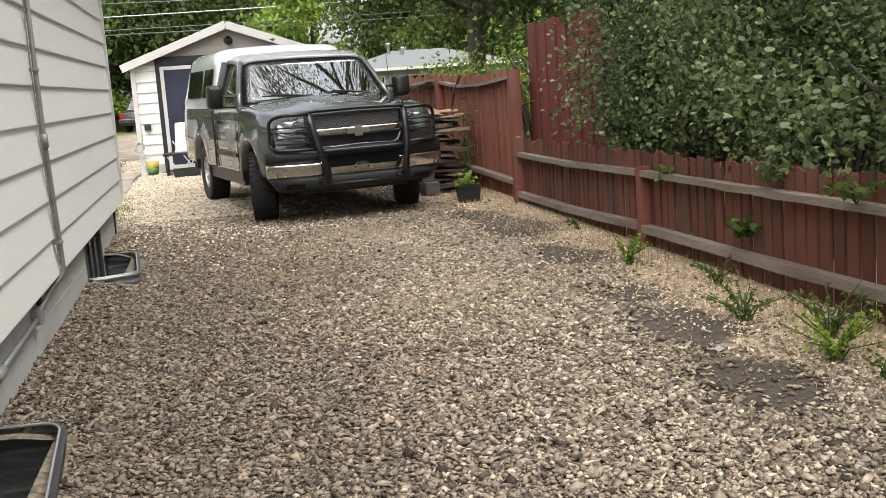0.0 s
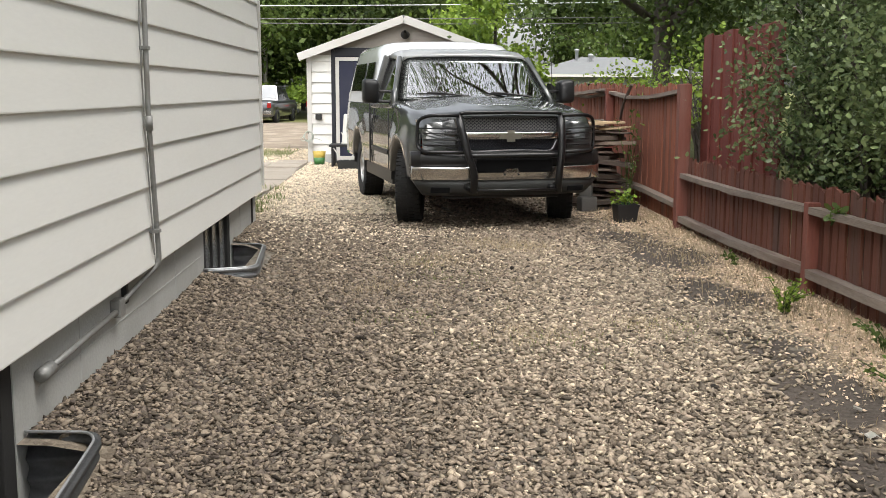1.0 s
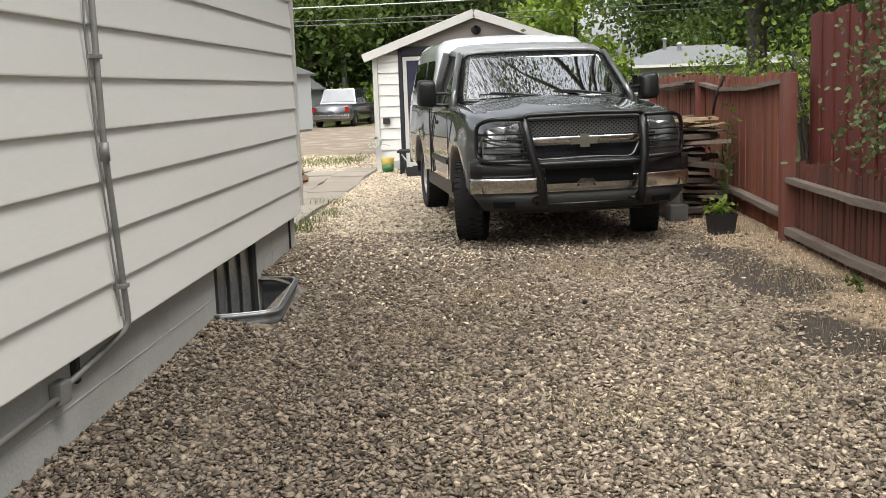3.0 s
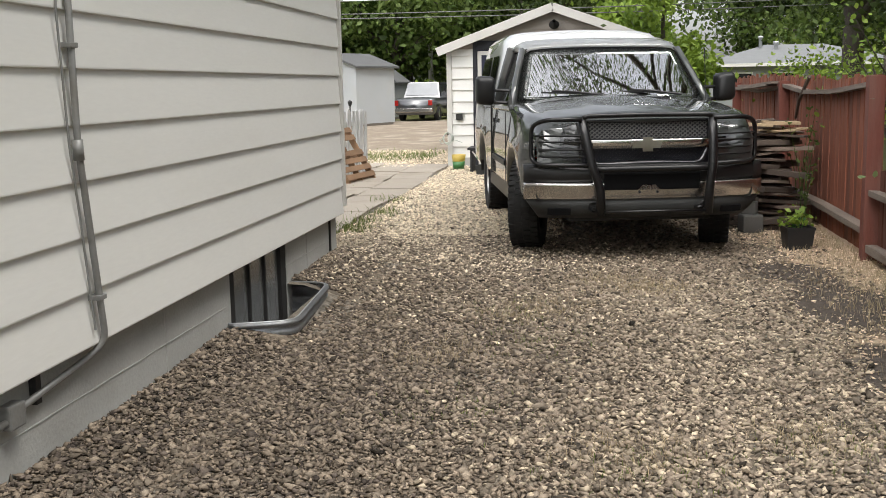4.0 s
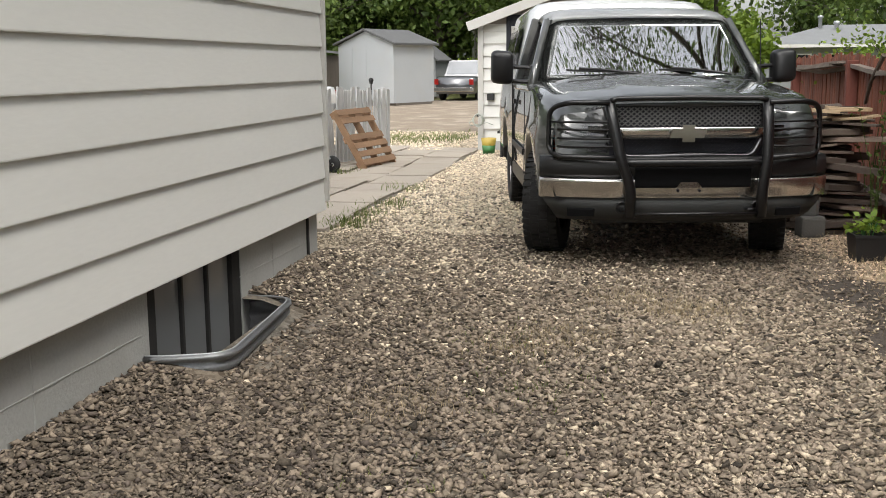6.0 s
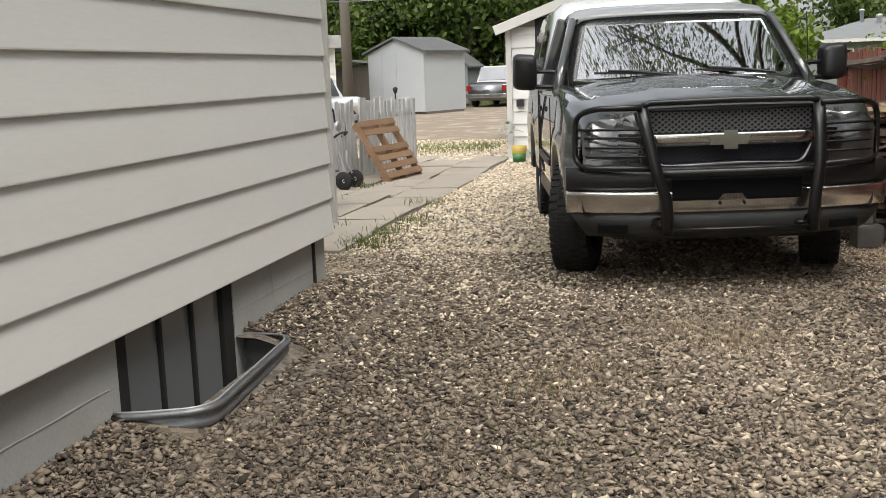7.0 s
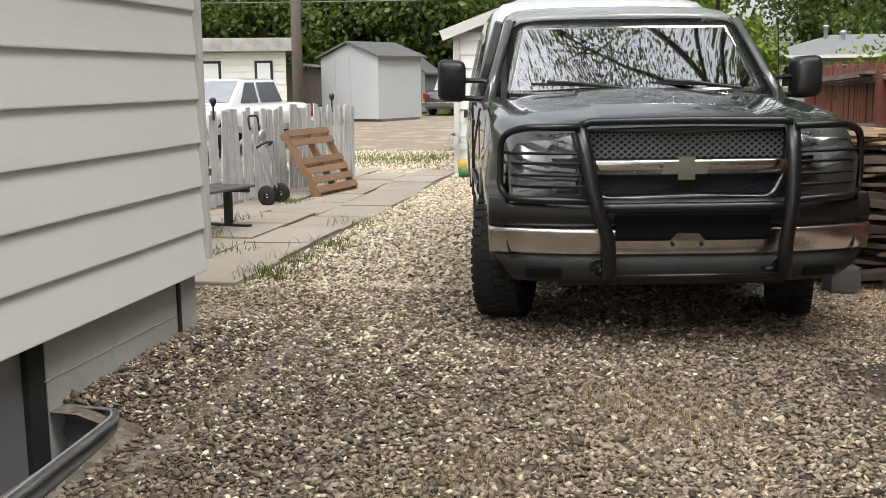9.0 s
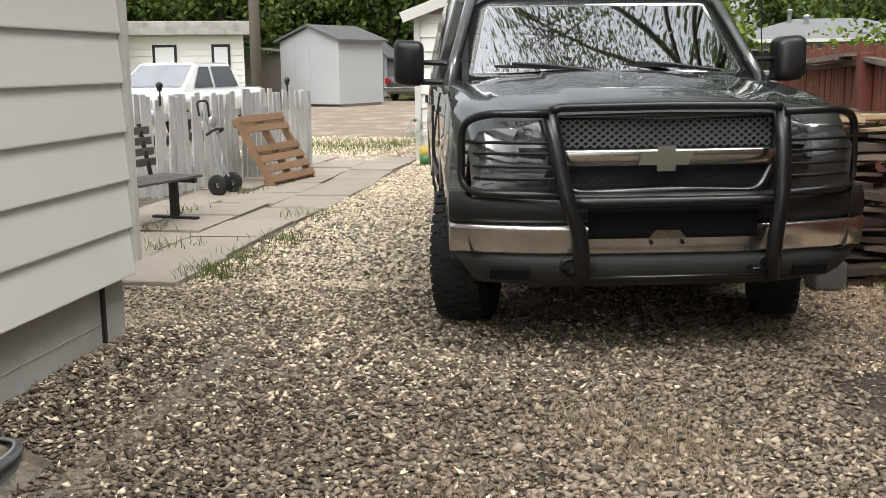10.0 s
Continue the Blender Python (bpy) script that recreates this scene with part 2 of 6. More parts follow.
def ground_material():
    m = bpy.data.materials.new("gravel_and_dry_ground")
    m.use_nodes = True
    nt = m.node_tree
    N, L = nt.nodes, nt.links
    b = N["Principled BSDF"]
    b.inputs["Roughness"].default_value = 0.95
    b.inputs["Specular IOR Level"].default_value = 0.2
    geo = N.new("ShaderNodeNewGeometry")
    sep = N.new("ShaderNodeSeparateXYZ")
    L.new(geo.outputs["Position"], sep.inputs[0])
    def noise_at(s, d=5.0, rough=0.55):
        n = N.new("ShaderNodeTexNoise")
        n.inputs["Scale"].default_value, n.inputs["Detail"].default_value, n.inputs["Roughness"].default_value = s, d, rough
        L.new(geo.outputs["Position"], n.inputs["Vector"])
        return n.outputs["Fac"]
    def m2(op, a, c):
        n = N.new("ShaderNodeMath")
        n.operation = op
        for i, v in enumerate((a, c)):
            if isinstance(v, (int, float)):
                n.inputs[i].default_value = v
            else:
                L.new(v, n.inputs[i])
        return n.outputs[0]
    def rng(v, lo, hi):
        n = N.new("ShaderNodeMapRange")
        n.interpolation_type = "SMOOTHSTEP"
        n.inputs[1].default_value, n.inputs[2].default_value = lo, hi
        L.new(v, n.inputs[0])
        return n.outputs[0]
    def mix(fac, a, c):
        n = N.new("ShaderNodeMix")
        n.data_type = "RGBA"
        L.new(fac, n.inputs[0])
        for i, v in ((6, a), (7, c)):
            if isinstance(v, tuple):
                n.inputs[i].default_value = (*v, 1)
            else:
                L.new(v, n.inputs[i])
        return n.outputs[2]
    def band(v, lo, hi, soft):
        return m2("MULTIPLY", rng(v, lo - soft, lo + soft), m2("SUBTRACT", 1.0, rng(v, hi - soft, hi + soft)))
    wob = m2("MULTIPLY", m2("SUBTRACT", noise_at(0.9, 4), 0.5), 1.6)
    x = m2("ADD", sep.outputs[0], wob)
    y = m2("ADD", sep.outputs[1], m2("MULTIPLY", wob, 1.5))
    vor = N.new("ShaderNodeTexVoronoi")
    vor.inputs["Scale"].default_value = 26.0
    L.new(geo.outputs["Position"], vor.inputs["Vector"])
    vsep = N.new("ShaderNodeSeparateColor")
    L.new(vor.outputs["Color"], vsep.inputs[0])
    stones = mix(vsep.outputs[0], (0.10, 0.078, 0.058), (0.28, 0.235, 0.18))
    stones = mix(rng(noise_at(0.55, 4), 0.42, 0.62), stones, mix(vsep.outputs[1], (0.10, 0.09, 0.075), (0.25, 0.225, 0.19)))
    straw = mix(noise_at(55, 6, 0.7), (0.26, 0.19, 0.13), (0.72, 0.56, 0.41))
    soil = mix(noise_at(70, 5, 0.7), (0.035, 0.03, 0.026), (0.13, 0.108, 0.09))
    lane = mix(noise_at(14, 6), (0.21, 0.17, 0.13), (0.27, 0.225, 0.175))
    lane = mix(rng(noise_at(1.5, 4), 0.45, 0.7), lane, (0.35, 0.30, 0.24))
    grass = mix(noise_at(30, 6), (0.07, 0.085, 0.03), (0.20, 0.20, 0.075))
    col = stones
    col = mix(m2("MULTIPLY", rng(x, 2.5, 2.9), m2("SUBTRACT", 1.0, rng(y, 11.5, 13.0))), col, straw)
    worn = None
    for cx, cy, rx, ry in SOIL:
        dx = m2("DIVIDE", m2("SUBTRACT", m2("ADD", sep.outputs[0], m2("MULTIPLY", m2("SUBTRACT", noise_at(2.2, 6, 0.65), 0.5), 0.9)), cx), rx)
        dy = m2("DIVIDE", m2("SUBTRACT", m2("ADD", sep.outputs[1], m2("MULTIPLY", m2("SUBTRACT", noise_at(3.0, 4), 0.5), 1.2)), cy), ry)
        spot = m2("SUBTRACT", 1.0, rng(m2("ADD", m2("MULTIPLY", dx, dx), m2("MULTIPLY", dy, dy)), 0.75, 1.7))
        worn = spot if worn is None else m2("MAXIMUM", worn, spot)
    col = mix(worn, col, soil)
    col = mix(m2("MULTIPLY", rng(sep.outputs[1], 22.5, 24.0), m2("SUBTRACT", 1.0, rng(sep.outputs[1], 40.0, 42.0))), col, lane)
    lawn = m2("MAXIMUM", rng(sep.outputs[1], 41.0, 43.0), m2("MAXIMUM", rng(sep.outputs[0], 4.2, 4.6), m2("SUBTRACT", 1.0, rng(sep.outputs[0], -9.0, -8.0))))
    col = mix(lawn, col, grass)
    L.new(col, b.inputs["Base Color"])
    bump = N.new("ShaderNodeBump")
    bump.inputs["Strength"].default_value, bump.inputs["Distance"].default_value = 0.9, 0.015
    L.new(m2("SUBTRACT", m2("MULTIPLY", noise_at(60, 4), 0.7), vor.outputs["Distance"]), bump.inputs["Height"])
    L.new(bump.outputs[0], b.inputs["Normal"])
    return m


M_GROUND = ground_material()

# ---- ground ----
def ground_sheet():
    xs = [-400, -150, -60, -30, -20, -14] + sorted(list(np.arange(-10, 8.01, 0.25)) + [-0.635, -0.60]) + [10, 14, 20, 30, 60, 150, 400]
    ys = [-300, -100, -40, -20, -12] + sorted(list(np.arange(-8, 24.01, 0.25)) + [5.86, 7.02, 0.88, 2.08]) + [26, 28, 31, 35, 40, 50, 70, 120, 250, 600]
    def z(x, y):
        return gz(x, y) - 0.004
    verts = [(x, y, z(x, y)) for y in ys for x in xs]
    n = len(xs)
    faces = []
    for j in range(len(ys) - 1):
        for i in range(n - 1):
            cx, cy = (xs[i] + xs[i + 1]) / 2, (ys[j] + ys[j + 1]) / 2
            if (-2 < cx < -0.635 and 5.86 < cy < 7.02) or (-2 < cx < -0.60 and 0.88 < cy < 2.08):
                continue
            faces.append((j * n + i, j * n + i + 1, (j + 1) * n + i + 1, (j + 1) * n + i))
    me = bpy.data.meshes.new("ground")
    me.from_pydata(verts, [], faces)
    ob = mesh_part("ground", me, M_GROUND, None, "", True)
    return tagged(ob, "tan gravel driveway with dry grass and bare soil", "ground", kind="structure")


ground_sheet()

# ---- house beside the driveway ----
FX, SX, CORNER, SIDE_Z, LAP = -0.87, -0.80, 8.43, 0.437, 0.2215
house = thing("wall_house", "white lap-sided house wall on a grey concrete foundation", "wall", kind="structure")
WINS = ((0.95, 2.08), (5.86, 7.02))


def foundation():
    bm = bmesh.new()
    cuts = [-7.0] + [v for w in WINS for v in w] + [CORNER]
    for a, b in zip(cuts[::2], cuts[1::2]):
        box(bm, FX - 0.22, FX, a, b, -0.7, 0.46)
    for a, b in WINS:
        box(bm, FX - 0.22, FX, a, b, -0.7, -0.42)
    box(bm, FX - 6.0, FX - 0.22, CORNER - 0.22, CORNER, -0.7, 0.46)
    return part("foundation", bm, M_CONCRETE, house, "grey parged concrete foundation")


foundation()
part("foundation_corner_post", block(FX - 0.2, FX + 0.012, CORNER - 0.17, CORNER + 0.012, -0.3, 0.44, 0.006), M_CONCRETE, house)
part("corner_joint", block(FX - 0.1, FX + 0.014, CORNER - 0.20, CORNER - 0.172, -0.3, 0.43, 0.003), M_DARKFRAME, house, "dark rusty joint strip")
part("house_core", block(-7.0, SX - 0.05, -7.0, CORNER - 0.06, 0.46, 3.4), M_SIDING, house)


def siding_board():
    """A lap board, thick at its lower edge, with a small drip lip."""
    bm = bmesh.new()
    y0, y1 = -7.0, CORNER + 0.01
    prof = [(-0.05, LAP + 0.03), (-0.010, LAP + 0.03), (0.011, 0.006), (0.010, 0.0), (0.002, -0.003), (-0.05, 0.0)]
    for row in loft(bm, [[(x, y, z) for x, z in prof] for y in (y0, y1)], close=True):
        bm.faces.new(row)
    bmesh.ops.recalc_face_normals(bm, faces=bm.faces)
    me = bpy.data.meshes.new("siding_board")
    bm.to_mesh(me)
    bm.free()
    return me


lap_mesh = siding_board()
lap_mesh.materials.append(M_SIDING)
for i in range(13):
    o = mesh_part("siding_board", lap_mesh, None, house)
    o.location = (SX, 0, SIDE_Z + LAP * i)
part("corner_trim", block(SX - 0.06, SX + 0.028, CORNER + 0.012, CORNER + 0.055, SIDE_Z + 0.06, 3.4, 0.004), M_TRIM, house, "white metal corner trim")
part("eave", block(-7.5, SX + 0.5, -7.5, CORNER + 0.5, 3.4, 3.55), M_TRIM, house)

# ---- truck ----
TRUCK = pose(1.485, 9.68, 0.0, 0, 0, 10.7)
truck = thing("pickup_truck", "dark grey-green pickup truck with black grille guard and canopy", "truck", TRUCK)


def arch_z(y):
    """Lower edge of the body side, with the round wheel openings."""
    base = 0.50
    for c in (0.0, 3.02):
        d = (y - c) / 0.47
        if abs(d) < 1:
            base = max(base, 0.42 + 0.47 * math.sqrt(1 - d * d))
    return base


def hood_z(y):
    u = min(1.0, max(0.0, (y + 0.95) / 1.6))
    return 1.145 + 0.165 * (1 - (1 - u) ** 2.0)


def truck_body():
    ys = sorted(set([-0.86, -0.84, -0.80, -0.74, -0.68] + [round(v, 3) for v in np.arange(-0.6, 0.62, 0.06)] + [0.8, 1.1, 1.4, 1.7, 1.9, 2.2, 2.4] + [round(v, 3) for v in np.arange(2.5, 3.56, 0.06)] + [3.7, 4.0, 4.22]))
    secs = []
    for y in ys:
        b = arch_z(y)
        front = smooth01((y + 0.86) / 0.45)
        w = 0.895 + 0.08 * front
        hz = hood_z(min(y, 0.5)) - 0.05 * (1 - smooth01((y + 0.86) / 0.10))
        flare = 0.0
        for c in (0.0, 3.02):
            d = abs(y - c) / 0.6
            if d < 1:
                flare = max(flare, 0.03 * (1 - d * d))
        sh = hz - 0.035
        mid = max(b + 0.05, 0.72)
        crease = 0.012 * smooth01((y + 0.8) / 0.3) * (1 - smooth01((y - 0.4) / 0.1))
        half = [(w - 0.10, b), (w - 0.01 + flare, b + 0.012), (w + flare, b + 0.05), (w + 0.01 + flare * 0.4, (mid + 0.98) / 2), (w, 1.0), (w - 0.02, sh - 0.05), (w - 0.05, sh - 0.005), (w - 0.12, sh + 0.012), (w - 0.20, sh + 0.014), (w - 0.225, sh + 0.010 + crease), (w - 0.32, hz + 0.004), (0.42, hz + 0.012), (0.40, hz + 0.018 + crease), (0.2, hz + 0.026 + crease), (0, hz + 0.028 + crease)]
        secs.append([(-x, y, z) for x, z in half] + [(x, y, z) for x, z in half[-2::-1]])
    bm = bmesh.new()
    rows = loft(bm, secs)
    bm.faces.new(rows[-1])
    # nose panel round the grille and the lamps
    r0 = rows[0]
    low = [bm.verts.new((v.co.x * 0.985, -0.865, 0.78)) for v in r0[4:-4]]
    for a, b, c, d in zip(r0[4:], r0[5:-4], low[1:], low):
        bm.faces.new((a, b, c, d))
    bmesh.ops.recalc_face_normals(bm, faces=bm.faces)
    return bm


part("body", truck_body(), M_PAINT, truck, "dark grey-green metallic body", True)
for s in (-1, 1):
    # shut lines of the doors, the fuel flap and the bed
    part("door_gap", block(s * 0.987 - 0.004, s * 0.987 + 0.004, 0.555, 0.563, 0.54, 1.2), M_BLACKPLASTIC, truck)
    part("door_gap", block(s * 0.987 - 0.004, s * 0.987 + 0.004, 1.765, 1.773, 0.54, 1.2), M_BLACKPLASTIC, truck)
    part("bed_gap", block(s * 0.984 - 0.012, s * 0.984 + 0.004, 1.915, 1.935, 0.52, 1.26), M_BLACKPLASTIC, truck)
    part("door_handle", block(s * 0.992 - 0.01, s * 0.992 + 0.012, 1.58, 1.70, 1.07, 1.115, 0.008), M_BLACKPLASTIC, truck)
    part("side_moulding", block(s * 0.992 - 0.01, s * 0.992 + 0.006, 0.6, 1.75, 0.69, 0.74, 0.004), M_BLACKPLASTIC, truck)
    part("rocker", block(s * 0.90 - 0.05, s * 0.90 + 0.05, 0.52, 2.5, 0.36, 0.53, 0.02), M_BLACKPLASTIC, truck)
    for c in (0.0, 3.02):
        bm = bmesh.new()
        secs = []
        for k in range(13):
            a = math.pi * k / 12
            secs.append([(s * x, c + 0.50 * math.cos(a) * 0.98, 0.42 + 0.49 * math.sin(a)) for x in (0.45, 0.97)])
        loft(bm, secs)
        part("wheel_well", bm, M_BLACKPLASTIC, truck, "", True)
# unseen underside parts, added to block light and darken the ground below
part("underbody", block(-0.84, 0.84, -0.72, 4.12, 0.46, 0.56, 0.02), M_BLACKPLASTIC, truck)
part("skid_plate", block(-0.60, 0.60, -0.70, 0.35, 0.31, 0.345, 0.012), M_BLACKPLASTIC, truck)
part("gearbox", block(-0.26, 0.26, 0.35, 1.75, 0.30, 0.47, 0.06), M_BLACKPLASTIC, truck)
part("fuel_tank", block(-0.66, -0.22, 1.4, 2.7, 0.31, 0.47, 0.05), M_BLACKPLASTIC, truck)
part("frame_rail", block(-0.50, -0.42, -0.4, 4.0, 0.34, 0.47, 0.01), M_BLACKPLASTIC, truck)
part("frame_rail", block(0.42, 0.50, -0.4, 4.0, 0.34, 0.47, 0.01), M_BLACKPLASTIC, truck)
part("rear_axle", tube(bmesh.new(), [(-0.68, 3.03, 0.40), (0.68, 3.03, 0.40)], 0.055, 10), M_BLACKPLASTIC, truck, "", True)
part("chassis", block(-0.45, 0.45, -0.6, 4.1, 0.36, 0.60, 0.04), M_BLACKPLASTIC, truck)
part("engine_bay", block(-0.84, 0.84, -0.80, 0.4, 0.70, 1.08), M_BLACKPLASTIC, truck)
part("axle", tube(bmesh.new(), [(-0.75, 0, 0.37), (0.75, 0, 0.37)], 0.05), M_BLACKPLASTIC, truck)
part("axle", tube(bmesh.new(), [(-0.75, 3.02, 0.38), (0.75, 3.02, 0.38)], 0.06), M_BLACKPLASTIC, truck)
part("cowl", block(-0.80, 0.80, 0.30, 0.66, 1.20, 1.292, 0.02), M_BLACKPLASTIC, truck, "black cowl under the wipers")


def greenhouse():
    """The roof skin and the pillars of the cab."""
    bm = bmesh.new()
    secs = []
    for y, z, w in ((0.98, 1.785, 0.73), (1.04, 1.825, 0.738), (1.16, 1.86, 0.742), (1.35, 1.885, 0.742), (1.6, 1.895, 0.74), (1.90, 1.88, 0.725)):
        half = [(w + 0.045, z - 0.10), (w + 0.02, z - 0.045), (w - 0.04, z - 0.012), (w - 0.16, z + 0.004), (0.3, z + 0.012), (0, z + 0.014)]
        secs.append([(-x, y, zz) for x, zz in half] + [(x, y, zz) for x, zz in half[-2::-1]])
    loft(bm, secs)
    bmesh.ops.solidify(bm, geom=bm.faces[:], thickness=0.03)
    return bm


# pale roof colour stands for the sky mirrored on dark paint
part("cab_roof", greenhouse(), M_CANOPY_SKY, truck, "cab roof, mirrored sky painted as pale silver", True)
for s in (-1, 1):
    bm = bmesh.new()
    tube(bm, [(s * 0.93, 0.50, 1.24), (s * 0.882, 0.68, 1.42), (s * 0.825, 0.86, 1.60), (s * 0.765, 1.04, 1.775)], [0.042, 0.033, 0.031, 0.034], 10)
    part("pillar", bm, M_PAINT, truck, "", True)
    part("pillar", beam(bmesh.new(), (s * 0.925, 1.86, 1.20), (s * 0.745, 1.83, 1.82), 0.05, 0.15, 0.015), M_PAINT, truck)
    part("beltline", beam(bmesh.new(), (s * 0.935, 0.45, 1.235), (s * 0.945, 1.92, 1.225), 0.06, 0.06, 0.015), M_PAINT, truck)
    bm = bmesh.new()
    secs = [[(s * 0.925, y0, 1.25), (s * (0.925 - 0.18 * k), y0 + (y1 - y0) * k, 1.25 + 0.53 * k)] for y0, y1, k in ((0.66, 1.09, 1.0), (1.79, 1.77, 1.0))]
    loft(bm, secs)
    bmesh.ops.solidify(bm, geom=bm.faces[:], thickness=0.005)
    part("side_window", bm, M_GLASS, truck)
    bm = bmesh.new()
    for a, b in (((0.64, 1.24), (1.08, 1.785)), ((1.08, 1.79), (1.78, 1.79)), ((1.80, 1.24), (1.78, 1.79))):
        pa, pb = [(s * (0.93 - 0.18 * (z - 1.25) / 0.53), y, z) for y, z in (a, b)]
        beam(bm, pa, pb, 0.025, 0.025)
    part("window_seal", bm, M_BLACKPLASTIC, truck)


def windshield():
    bm = bmesh.new()
    rows = []
    for i in range(9):
        t = i / 8
        w, y, z = 0.90 + (0.735 - 0.90) * t, 0.37 + (0.95 - 0.37) * t, 1.275 + (1.79 - 1.275) * t
        rows.append([(w * u, y + 0.16 * u * u * (1 - 0.55 * t), z) for u in np.linspace(-1, 1, 17)])
    loft(bm, rows)
    bmesh.ops.solidify(bm, geom=bm.faces[:], thickness=0.006)
    return bm


part("windshield", windshield(), M_GLASS, truck, "curved windshield mirroring branches", True)
part("cab_interior", block(-0.82, 0.82, 0.66, 1.84, 0.6, 1.25, 0.05), M_BLACKPLASTIC, truck, "dark dashboard and seats")
part("seat_back", block(-0.72, 0.72, 1.55, 1.72, 1.2, 1.58, 0.06), M_BLACKPLASTIC, truck)
part("cab_back", block(-0.73, 0.73, 1.84, 1.88, 1.2, 1.84), M_BLACKPLASTIC, truck)
for x0, x1 in ((-0.66, -0.05), (0.08, 0.64)):
    w = part("wiper", tube(bmesh.new(), [(x1, 0.40, 1.335), ((x0 + x1) / 2, 0.44, 1.372), (x0 + 0.1, 0.485, 1.385)], 0.011, 6), M_BLACKPLASTIC, truck)
    part("wiper_blade", beam(bmesh.new(), (x0, 0.49, 1.372), (x1 - 0.04, 0.435, 1.352), 0.024, 0.016), M_BLACKPLASTIC, w)


def canopy():
    bm = bmesh.new()
    secs = []
    for y, w, top in ((1.93, 0.74, 1.90), (1.97, 0.785, 1.965), (2.05, 0.80, 1.99), (2.3, 0.805, 2.0), (3.9, 0.80, 1.995), (4.14, 0.79, 1.97), (4.2, 0.76, 1.90)):
        half = [(0.95, 1.25), (0.94, 1.36), (w + 0.05, top - 0.20), (w + 0.01, top - 0.08), (w - 0.06, top - 0.02), (w - 0.18, top + 0.004), (0.3, top + 0.02), (0, top + 0.025)]
        secs.append([(-x, y, z) for x, z in half] + [(x, y, z) for x, z in half[-2::-1]])
    rows = loft(bm, secs)
    bm.faces.new(rows[0][::-1])
    bm.faces.new(rows[-1])
    return bm


cap = part("canopy", canopy(), M_CANOPY_SKY, truck, "grey canopy over the truck bed", True)
for s in (-1, 1):
    for y0, y1 in ((2.12, 2.75), (2.85, 3.9)):
        bm = bmesh.new()
        vs = [(s * 0.948, y0, 1.40), (s * 0.948, y1, 1.40), (s * 0.872, y1 - 0.03, 1.76), (s * 0.872, y0 + 0.03, 1.76)]
        f = bm.faces.new([bm.verts.new(p) for p in vs])
        bmesh.ops.solidify(bm, geom=[f], thickness=0.012)
        part("canopy_window", bm, M_BLACKGLASS, cap)


def wheel(x, y, turn=0):
    s = 1 if x > 0 else -1
    bm = lathe(bmesh.new(), [(0.215, -0.11), (0.25, -0.128), (0.33, -0.132), (0.362, -0.122), (0.382, -0.10), (0.388, -0.05), (0.388, 0.05), (0.382, 0.10), (0.362, 0.122), (0.33, 0.132), (0.25, 0.128), (0.215, 0.11)], 44)
    # tread blocks round the rim of the tyre
    for k in range(44):
        for z0, sh in ((-0.098, 0.0), (-0.033, 0.5), (0.033, 0.0), (0.098, 0.5)):
            a = 2 * math.pi * (k + sh) / 44
            r = 0.389 if abs(z0) < 0.05 else 0.382
            q = bmesh.ops.create_cube(bm, size=1.0)["verts"]
            bmesh.ops.scale(bm, vec=(0.016, 0.036, 0.054), verts=q)
            bmesh.ops.transform(bm, matrix=Matrix.Rotation(a, 4, "Z") @ Matrix.Translation((r, 0, z0)), verts=q)
    tyre = part("wheel", bm, M_TYRE, truck, "black treaded tyre on alloy rim")
    tyre.matrix_basis = Matrix.Translation((x, y, 0.39)) @ Matrix.Rotation(radians(turn), 4, "Z") @ Matrix.Rotation(radians(90), 4, "Y")
    bm = lathe(bmesh.new(), [(0.218, 0.11 * s), (0.205, 0.105 * s), (0.195, 0.06 * s), (0.185, 0.045 * s), (0.08, 0.055 * s), (0.07, 0.085 * s), (0.001, 0.09 * s)], 28)
    for k in range(6):
        a = math.pi * k / 3
        beam(bm, (0.06 * math.cos(a), 0.06 * math.sin(a), 0.075 * s), (0.2 * math.cos(a), 0.2 * math.sin(a), 0.085 * s), 0.05, 0.03, 0.008)
    part("rim", bm, M_ALLOY, tyre, "silver alloy rim", False)
    return tyre


for wx in (-0.815, 0.815):
    wheel(wx * 1.035, 0.0, -16)
    wheel(wx, 3.02)


# front of the truck: bumper, grille, lamps, guard
def bow(x):
    """How far back the nose lies at x across it."""
    return 0.17 * (abs(x) / 0.98) ** 3


def nose_strip(x0, x1, prof, n=24, base=-0.95, tuck=0.0):
    """A bar bent along the nose; prof: (depth, height) rows of its cross-section."""
    bm = bmesh.new()
    zt = max(z for d, z in prof)
    rows = loft(bm, [[(x * (1 - tuck * (zt - z)), base + bow(x) + d, z) for d, z in prof] for x in np.linspace(x0, x1, n)], close=True)
    bm.faces.new(rows[0])
    bm.faces.new(rows[-1][::-1])
    bmesh.ops.recalc_face_normals(bm, faces=bm.faces)
    return bm


part("bumper", nose_strip(-0.985, 0.985, [(0.0, 0.657), (-0.036, 0.655), (-0.046, 0.643), (-0.046, 0.632), (-0.024, 0.528), (-0.014, 0.518), (0.06, 0.515), (0.10, 0.66)]), M_CHROME, truck, "scuffed chrome front bumper", True)
part("bumper_pad", nose_strip(-0.985, 0.985, [(-0.01, 0.80), (-0.035, 0.76), (-0.04, 0.69), (-0.015, 0.657), (0.1, 0.657), (0.1, 0.80)]), M_BLACKPLASTIC, truck, "black bumper top pad", True)
part("valance", nose_strip(-0.97, 0.97, [(-0.005, 0.518), (-0.02, 0.46), (0.0, 0.40), (0.06, 0.355), (0.12, 0.37), (0.12, 0.518)], tuck=0.75), M_VALANCE, truck, "grey lower valance", True)
